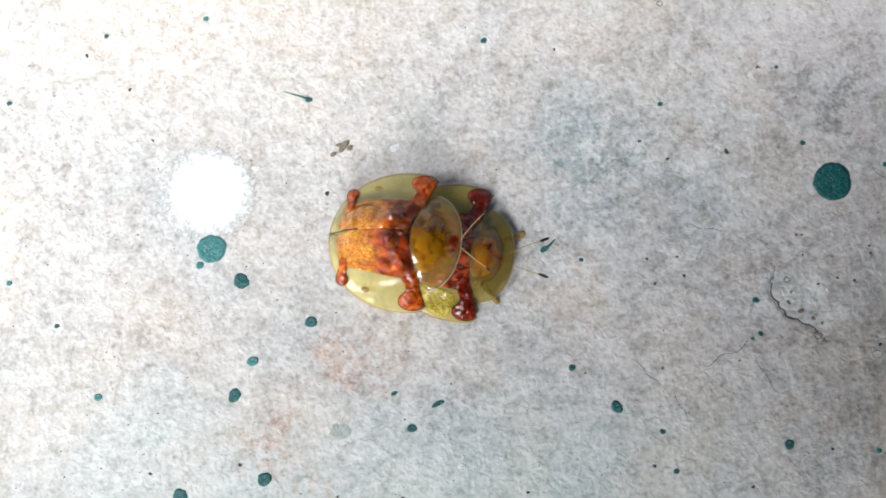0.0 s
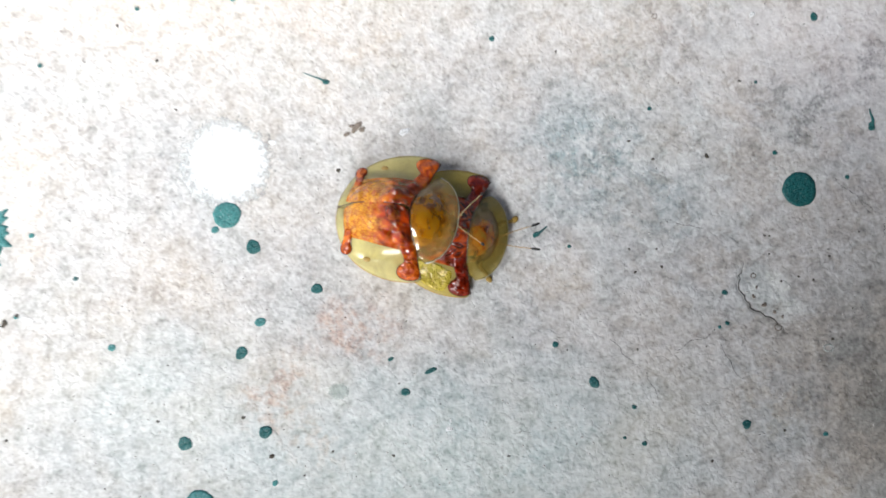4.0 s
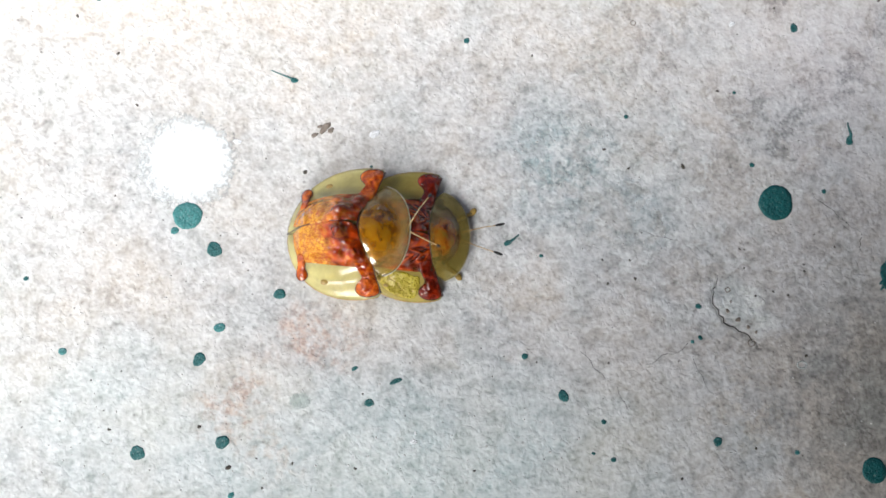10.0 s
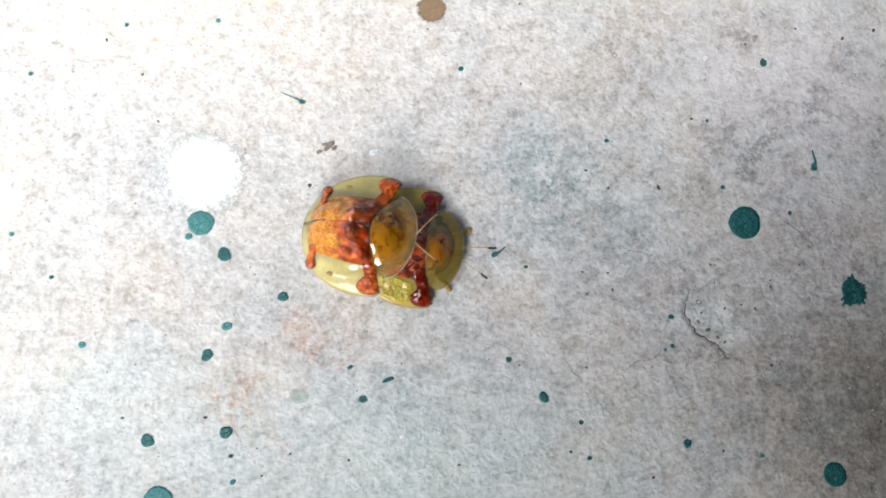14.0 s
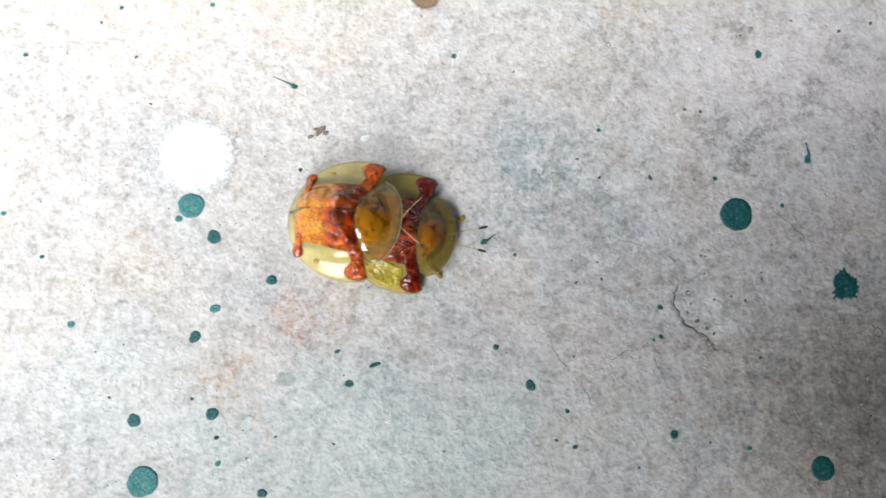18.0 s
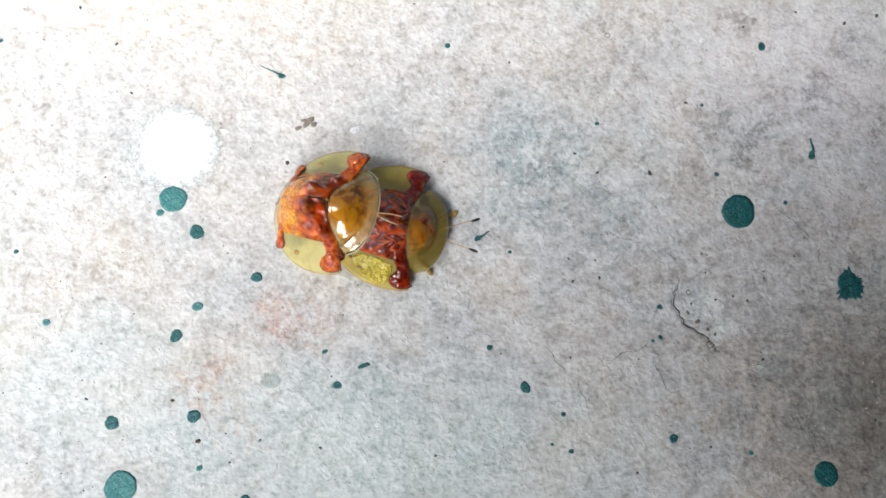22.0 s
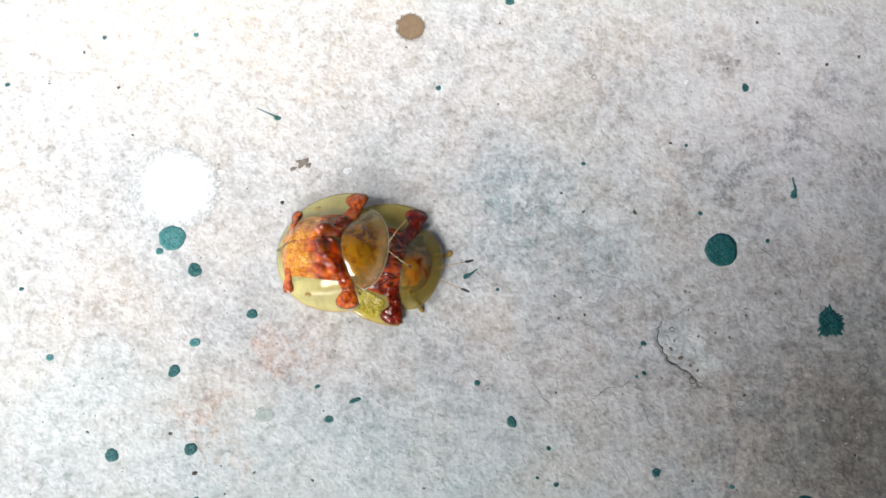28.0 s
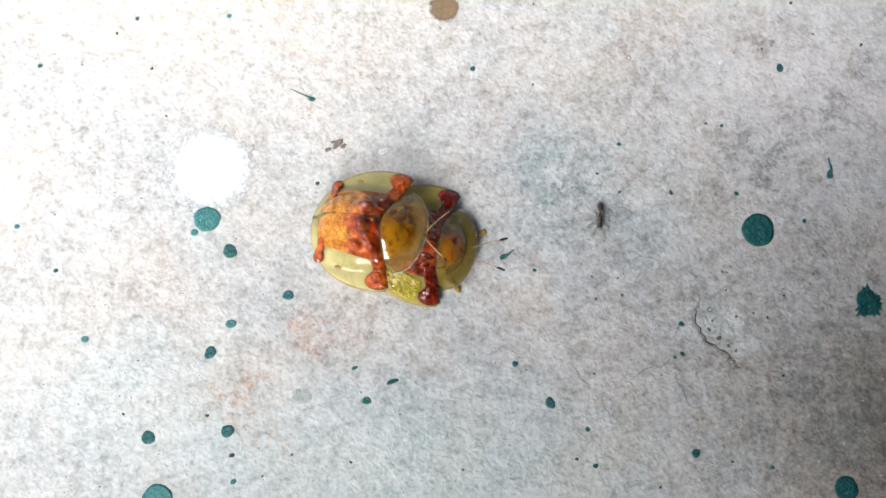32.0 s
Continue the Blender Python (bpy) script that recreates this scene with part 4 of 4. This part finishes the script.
def paint_and_dirt():
    for i, (x, y, r, q, turn) in enumerate(TEAL_DROPS):
        drop("paint_drop", x, y, r, r * q, TEAL, "dried dark teal paint drop on concrete" if r > 0.3 else "tiny dried teal paint speck on concrete", "paint drop", turn=turn, seed=i + 1, height=0.028 if r > 0.3 else 0.02, group="teal paint drops", rough=0.12 if r < 0.9 else 0.05)
    for i, (x, y, r, q, turn) in enumerate(FADED_AND_LIT_DROPS):
        drop("paint_drop", x, y, r, r * q, TEAL_FADED_LIT, "pale thin teal paint drop on concrete", "paint drop", 0.06, turn=turn, seed=i + 60, height=0.02, group="teal paint drops")
    drop("paint_splash", -30.7, 15.5, 2.1, 3.0, TEAL_FADED_LIT, "faded teal paint splash with jagged arms", "paint splash", 0.1, 0.02, spikes=17, long=0.3, seed=81)
    drop("paint_splash", 43.0, 10.42, 1.05, 1.1, TEAL, "dark teal paint splash with thin arms", "paint splash", 0.13, 0.03, spikes=23, long=0.27, seed=83)
    drop("paint_drop", 12.34, 13.55, 0.34, 0.2, TEAL, "dark teal paint drop with a thin tail", "paint drop", turn=35, tail=(0.95, 0.62, 0.1), seed=84, group="teal paint drops")
    drop("paint_drop", -3.8, 26.5, 0.3, 0.2, TEAL, "dark teal paint drop with a hair-thin tail", "paint drop", turn=-15, tail=(-1.7, 0.8, 0.07), seed=85, group="teal paint drops")
    drop("paint_drop", 40.4, 21.3, 0.26, 0.42, TEAL, "teardrop of dark teal paint", "paint drop", tail=(0.08, 1.5, 0.14), seed=86, group="teal paint drops")
    drop("paint_film", -3.57, 2.11, 1.0, 0.75, TEAL_FILM, "pale worn film of teal paint", "paint film", 0.1, 0.004, seed=87)
    drop("white_patch", -11.75, 20.2, 4.1, 4.1, WHITE_FILM, "round chalk white paint patch with ragged edge", "paint patch", 0.02, 0.004, seed=88)
    drop("white_patch", -8.1, 21.7, 0.3, 0.2, WHITE, "small white paint fleck beside a patch", "paint patch", 0.2, 0.012, seed=89)
    drop("brown_drop", 7.17, 35.1, 1.45, 1.4, BROWN, "dried brown drop on pale concrete", "stain", 0.06, 0.006, seed=90)
    for i, (x, y, a, b, turn) in enumerate(((-1.5, 22.7, 0.55, 0.25, 40), (-1.05, 22.5, 0.28, 0.18, 20), (-2.3, 22.15, 0.3, 0.14, 30), (-1.9, 22.8, 0.2, 0.12, 0))):
        drop("dirt_crumb", x, y, a, b, DUST, "grey brown crumb of dirt on concrete", "dirt", 0.24, 0.05, turn, seed=91 + i, group="dirt crumbs")
    for i, (x, y, a, b, turn) in enumerate(((29.3, 7.9, 0.16, 0.12, -50), (30.1, 7.2, 0.22, 0.15, 10), (30.9, 6.6, 0.17, 0.12, -30), (31.5, 6.2, 0.13, 0.1, 60), (29.6, 8.6, 0.11, 0.08, 80))):
        drop("dirt_crumb", x, y, a, b, DUST, "grey brown crumb of broken concrete beside a crack", "dirt", 0.24, 0.05, turn, seed=191 + i, group="dirt crumbs")
    for i, (x, y, r) in enumerate(DARK_SPECKS):
        drop("dirt_speck", x, y, r, r * 0.75, DIRT, "tiny dark speck of dirt on concrete", "dirt", 0.25, 0.05, i * 40, seed=120 + i, group="dirt specks")
    for i, (x, y, r) in enumerate(((4.77, -1.12, 0.26), (31.33, 31.09, 0.28), (4.9, -0.5, 0.14), (-13.6, -10.3, 0.5), (2.28, 22.2, 0.42))):
        drop("pale_fleck", x, y, r, r * 0.7, WHITE, "small white fleck bedded in concrete", "fleck", 0.2, 0.008, i * 50, seed=160 + i, group="pale flecks")
    for i, (x, y, r) in enumerate(RINGS):
        loop = []
        for k in range(21):
            a = 2 * math.pi * k / 20
            q = r * (1 + 0.22 * noise.noise((math.cos(a) + i * 5, math.sin(a), 2)))
            loop.append((x + q * math.cos(a), y + 0.9 * q * math.sin(a), ground_z(x, y) + 0.005))
        tagged(part("stain_ring", tube(bmesh.new(), loop, [0.04] * 21, 5), DUST), "thin grey brown ring of a dried drop", "stain", "stain rings")
    bm = tube(bmesh.new(), [(35 + 0.38 * math.cos(k * 0.3307), 3.58 + 0.26 * math.sin(k * 0.3307), ground_z(35, 3.58) + 0.005) for k in range(20)], [0.045] * 20, 5)
    tagged(part("stain_ring", bm, TEAL_PALE), "thin faded teal ring of a dried drop", "stain", "stain rings")
    # hairline cracks, their shade drawn as dark strips
    for line in HAIRS:
        bm = tube(bmesh.new(), [(x, y, ground_z(x, y) + 0.0) for x, y in line], [0.010] + [0.013 + 0.014 * abs(noise.noise((k * 0.8, 7, 2))) for k in range(len(line) - 2)] + [0.008], 5)
        tagged(part("hairline_crack", bm, CRACK_DARK), "hair-thin dark crack in the concrete", "crack", kind="structure")
    # dark strip laid along the chipped crack as its shade
    bm = tube(bmesh.new(), [(x, y, ground_z(x, y) + 0.14) for x, y in CRACK], [0.012 + 0.052 * math.sin(math.pi * min(1, k / 24) ** 1.3) * (0.65 + 0.5 * noise.noise((k * 0.9, 3, 1))) for k in range(len(CRACK))], 5)
    tagged(part("crack_dirt", bm, CRACK_DARK), "dark strip drawn for the shade in a chipped crack", "crack", kind="structure")
    # loose grit and fibres nobody could count
    rnd = random.Random(5)
    for name, material, count, label, lo, hi in (("pale_grit", GRIT, 1500, "pale sand grit and fibres over the concrete", 0.02, 0.06), ("dark_grit", DIRT, 420, "fine dark dust grains over the concrete", 0.015, 0.045)):
        verts, faces = [], []
        for _ in range(count):
            x, y = rnd.uniform(-40, 56), rnd.uniform(-18, 46)
            r, a, l = rnd.uniform(lo, hi), rnd.uniform(0, math.pi), rnd.choice((1, 1.2, 1.5, 1.9))
            c, s, z = math.cos(a), math.sin(a), ground_z(x, y)
            i = len(verts)
            for u, v, w in ((-l, -1, 0), (l, -1, 0), (l, 1, 0), (-l, 1, 0), (-l * 0.6, 0, 1.1), (l * 0.6, 0, 1.1)):
                verts.append(((x + (u * c - v * s) * r) * MM, (y + (u * s + v * c) * r) * MM, (z + w * r) * MM))
            faces += [(i, i + 1, i + 5, i + 4), (i + 1, i + 2, i + 5), (i + 2, i + 3, i + 4, i + 5), (i + 3, i, i + 4)]
        me = bpy.data.meshes.new(name)
        me.from_pydata(verts, [], faces)
        me.materials.append(material)
        tagged(new(name, me), label, "grit", kind="stuff")


paint_and_dirt()

# ---- what moves: seconds, millimetres, heading in degrees ----
FEMALE_PATH = [
    (0.0, 7.07, 13.64, -13.9), (0.5, 7.10, 13.45, -15.6), (1.0, 7.10, 13.68, -13.1), (1.5, 7.10, 13.60, -14.0),
    (2.0, 7.05, 13.71, -13.9), (2.5, 7.06, 13.71, -13.9), (3.0, 7.15, 13.65, -14.0), (3.5, 7.01, 13.63, -14.9),
    (4.0, 6.97, 13.62, -13.0), (4.5, 7.00, 13.69, -11.9), (6.5, 6.95, 14.13, -6.4), (7.0, 6.95, 14.42, -2.2),
    (7.5, 6.82, 14.67, 2.6), (8.0, 6.50, 14.81, 8.1), (8.5, 6.41, 14.57, 6.0), (9.0, 6.47, 14.18, 0.6),
    (9.5, 6.26, 14.05, 0.1), (10.0, 6.34, 14.06, -1.0), (10.5, 6.28, 14.05, -1.2), (11.0, 6.30, 13.99, -3.0),
    (11.5, 6.44, 13.97, -3.4), (12.0, 6.62, 13.93, -4.8), (12.5, 6.57, 13.69, -5.6), (13.0, 6.71, 13.70, -7.7),
    (13.5, 6.70, 13.77, -7.1), (14.0, 6.65, 13.93, -6.4), (14.5, 6.60, 14.03, -5.9), (15.0, 6.61, 14.02, -5.0),
    (15.5, 6.64, 13.99, -5.5), (17.5, 6.89, 13.92, -8.5), (18.0, 6.89, 13.93, -7.7), (18.5, 6.78, 13.99, -8.0),
    (19.0, 6.77, 14.01, -8.6), (19.5, 6.72, 14.06, -8.5), (20.0, 6.85, 14.01, -8.4), (20.5, 6.77, 14.01, -8.6),
    (21.0, 6.77, 14.04, -7.9), (21.5, 6.82, 14.02, -7.8), (22.0, 6.81, 14.03, -8.3), (22.5, 6.82, 14.03, -7.9),
    (23.0, 6.84, 14.03, -8.4), (23.5, 6.89, 14.11, -8.2), (24.0, 6.92, 14.11, -8.9), (24.5, 6.93, 14.11, -8.9),
    (25.0, 7.14, 14.22, -8.7), (25.5, 7.00, 14.21, -10.5), (27.5, 7.17, 14.21, -12.9), (28.0, 7.17, 14.12, -12.1),
    (28.5, 7.07, 14.18, -12.0), (29.0, 7.18, 14.20, -12.5), (29.5, 7.09, 14.20, -12.0), (30.0, 7.14, 14.24, -11.3),
    (30.5, 7.07, 14.22, -10.6), (31.0, 7.10, 14.15, -11.4), (31.5, 7.24, 14.15, -12.1), (32.0, 7.02, 14.13, -10.0),
]
MALE_PATH = [
    (0.0, 3.45, 14.58, -10.8, 9.0, -6.4), (0.5, 3.45, 14.58, -10.8, 9.0, -6.4), (1.0, 3.45, 14.58, -10.8, 9.0, -6.4),
    (1.5, 3.46, 14.57, -13.5, 10.3, -8.4), (2.0, 3.28, 14.66, -13.2, 13.0, -1.8), (2.5, 3.19, 14.60, -11.9, 14.0, -5.7),
    (3.0, 3.24, 14.63, -11.4, 11.0, -9.0), (3.5, 3.15, 14.62, -11.3, 9.7, -10.0), (4.0, 3.17, 14.67, -10.9, 12.3, -7.9),
    (4.5, 3.10, 14.66, -11.1, 13.3, -8.7), (6.5, 2.71, 14.61, -6.3, 21.3, -7.0), (7.0, 2.63, 14.37, -3.3, 22.9, -7.0),
    (7.5, 2.21, 14.31, 0.5, 26.7, -3.9), (8.0, 1.93, 14.07, 4.0, 30.9, -6.4), (8.5, 1.90, 14.04, 4.5, 30.2, -9.4),
    (9.0, 2.44, 14.07, -1.5, 18.9, -9.6), (9.5, 2.31, 14.17, -1.3, 19.4, -10.1), (10.0, 2.06, 14.13, -0.4, 17.1, -9.0),
    (10.5, 1.86, 14.15, -0.9, 17.9, -8.4), (11.0, 2.04, 14.15, -3.1, 17.3, -6.8), (11.5, 2.36, 14.33, -3.9, 19.6, -7.6),
    (12.0, 2.56, 14.38, -4.7, 23.4, -6.8), (12.5, 2.72, 14.45, -3.6, 19.2, -6.3), (13.0, 2.87, 14.51, -2.5, 15.1, -5.8),
    (13.5, 2.97, 14.52, -0.4, 16.3, -7.8), (14.0, 2.93, 14.54, -9.9, 15.0, -5.3), (14.5, 2.80, 14.66, -5.9, 21.8, -5.3),
    (15.0, 2.80, 14.66, -5.9, 21.8, -5.3), (15.5, 2.72, 14.56, -8.0, 18.6, -4.6), (17.5, 2.65, 14.47, -10.0, 15.4, -3.9),
    (18.0, 2.71, 14.47, -6.9, 15.2, -4.6), (18.5, 2.51, 15.08, 2.5, 20.7, -10.0), (19.0, 2.40, 15.21, 2.0, 23.3, -12.7),
    (19.5, 2.31, 15.41, 5.2, 24.9, -14.7), (20.0, 2.32, 15.28, 3.5, 25.7, -11.2), (20.5, 2.27, 15.25, 2.8, 24.5, -14.0),
    (21.0, 2.29, 15.19, 0.3, 25.9, -13.1), (21.5, 2.21, 15.00, -5.5, 27.5, -8.1), (22.0, 2.08, 14.79, -9.7, 29.4, -4.5),
    (22.5, 2.08, 14.68, -11.8, 29.1, -2.2), (23.0, 2.07, 14.62, -12.5, 28.3, -1.3), (23.5, 2.06, 14.60, -13.2, 27.9, 0.1),
    (24.0, 2.05, 14.55, -14.4, 27.9, 2.0), (24.5, 2.50, 14.68, -16.8, 17.0, -3.2), (25.0, 3.07, 15.03, -1.6, 14.9, -8.5),
    (25.5, 3.19, 15.12, -3.3, 15.2, -8.6), (27.5, 3.23, 14.90, -10.1, 15.3, -10.3), (28.0, 3.24, 14.98, 1.2, 17.6, -11.6),
    (28.5, 3.18, 14.96, -0.6, 16.2, -9.6), (29.0, 3.13, 14.93, -2.4, 14.8, -7.5), (29.5, 3.21, 14.86, -10.3, 11.9, -6.0),
    (30.0, 3.30, 14.89, -0.7, 15.6, -8.4), (30.5, 3.14, 14.92, -8.7, 17.0, -7.8), (31.0, 3.03, 14.87, -6.3, 14.1, -8.2),
    (31.5, 3.20, 14.92, -1.7, 15.2, -10.3), (32.0, 3.13, 14.88, -9.9, 14.3, -7.1),
]
ANT_PATH = [
    (0.0, 17.0, 50.0, -90), (29.0, 19.5, 47.0, -95), (29.5, 19.26, 37.12, -100), (29.6, 18.55, 35.54, -95), (29.8, 19.12, 31.01, -75), (30.0, 21.3, 31.0, -40),
    (30.2, 20.13, 29.12, -110), (30.4, 17.19, 26.73, -130), (30.6, 16.86, 26.21, -125), (30.8, 17.02, 24.12, -120), (31.0, 13.86, 22.87, -155),
    (31.1, 13.6, 22.2, -90), (31.2, 14.0, 21.79, -10), (31.3, 14.5, 22.6, 45), (31.4, 15.25, 23.47, 65), (31.5, 17.33, 23.7, 0), (31.6, 19.71, 23.4, -20),
    (31.8, 20.93, 21.61, -60), (31.9, 20.54, 19.61, -85), (32.0, 20.33, 17.2, -93),
]
# seconds and degrees by which the upper beetle's wing cases swing out
FLICKS = [(0.0, 0), (12.1, 0), (12.2, 3), (12.3, 17), (12.4, 74), (12.5, 20), (12.6, 0), (14.6, 0), (14.7, 16), (14.8, 74), (14.9, 11), (15.0, 0), (28.4, 0), (28.5, 74), (28.6, 46), (28.7, 5), (28.8, 0), (32.0, 0)]

# seconds and the turn of the upper beetle's left and right feeler
FEELERS = [(0.0, 50, -34), (9.0, 50, -28), (18.2, 50, -34), (18.5, -2, -5), (20.0, -8, -9), (21.0, -6, -15), (22.0, -7, -16), (24.0, -8, -16), (24.6, 44, -40), (27.5, 48, -36), (32.0, 48, -36)]

FEELERS_BELOW = [(0.0, 28, -9), (1.0, 26, -13), (2.0, 24, -14), (3.0, 25, -6), (3.5, 30, 4), (4.5, 27, 5), (6.5, 35, -5), (7.0, 46, -8), (7.5, 56, -6), (8.0, 54, -2), (8.5, 34, -10), (9.0, 14, -20),
                 (10.0, 11, -18), (12.0, 10, -21), (13.0, 11, -20), (14.0, 6, -28), (15.0, 9, -25), (17.5, 20, -6), (19.0, 21, -1), (21.0, 26, -2), (22.0, 25, -9), (24.0, 23, -18),
                 (25.0, 18, -20), (27.5, 24, -12), (28.0, 26, -7), (30.0, 25, -9), (32.0, 26, -8)]


def motions():
    walk(FEMALE, [(t, pose(x * MM, y * MM, 0.28 * MM, 0, 1.5, a)) for t, x, y, a in FEMALE_PATH])
    walk(MALE, [(t, pose(x * MM, y * MM, 2.6 * MM, r, -p, a)) for t, x, y, a, p, r in MALE_PATH])
    walk(ANT_THING, [(t, pose(x * MM, y * MM, 0.02 * MM, 0, 0, a)) for t, x, y, a in ANT_PATH])
    for s in (1, -1):
        h = Vector(HINGES[s]) * MM
        walk(male_cases[s], [(t, pose(*(h + Vector((-0.008 * a, 0.006 * a * s, 0.02 * a)) * MM), 0.25 * a * s, 0.3 * a, -a * s)) for t, a in FLICKS])
        walk(male_feelers[s], [(t, Matrix.Translation(Vector((2.75, 0.05 * s, 0.5)) * MM) @ pose(0, 0, 0, 0, -10, a if s > 0 else b)) for t, a, b in FEELERS])
        walk(female_feelers[s], [(t, Matrix.Translation(Vector((2.3, 0.25 * s, 0.6)) * MM) @ pose(0, 0, 0, 0, 4, a if s > 0 else b)) for t, a, b in FEELERS_BELOW])
        walk(male_wings[s], [(t, pose(*h, 0.2 * a * s, 0.2 * a, -1.04 * a * s)) for t, a in FLICKS])


motions()
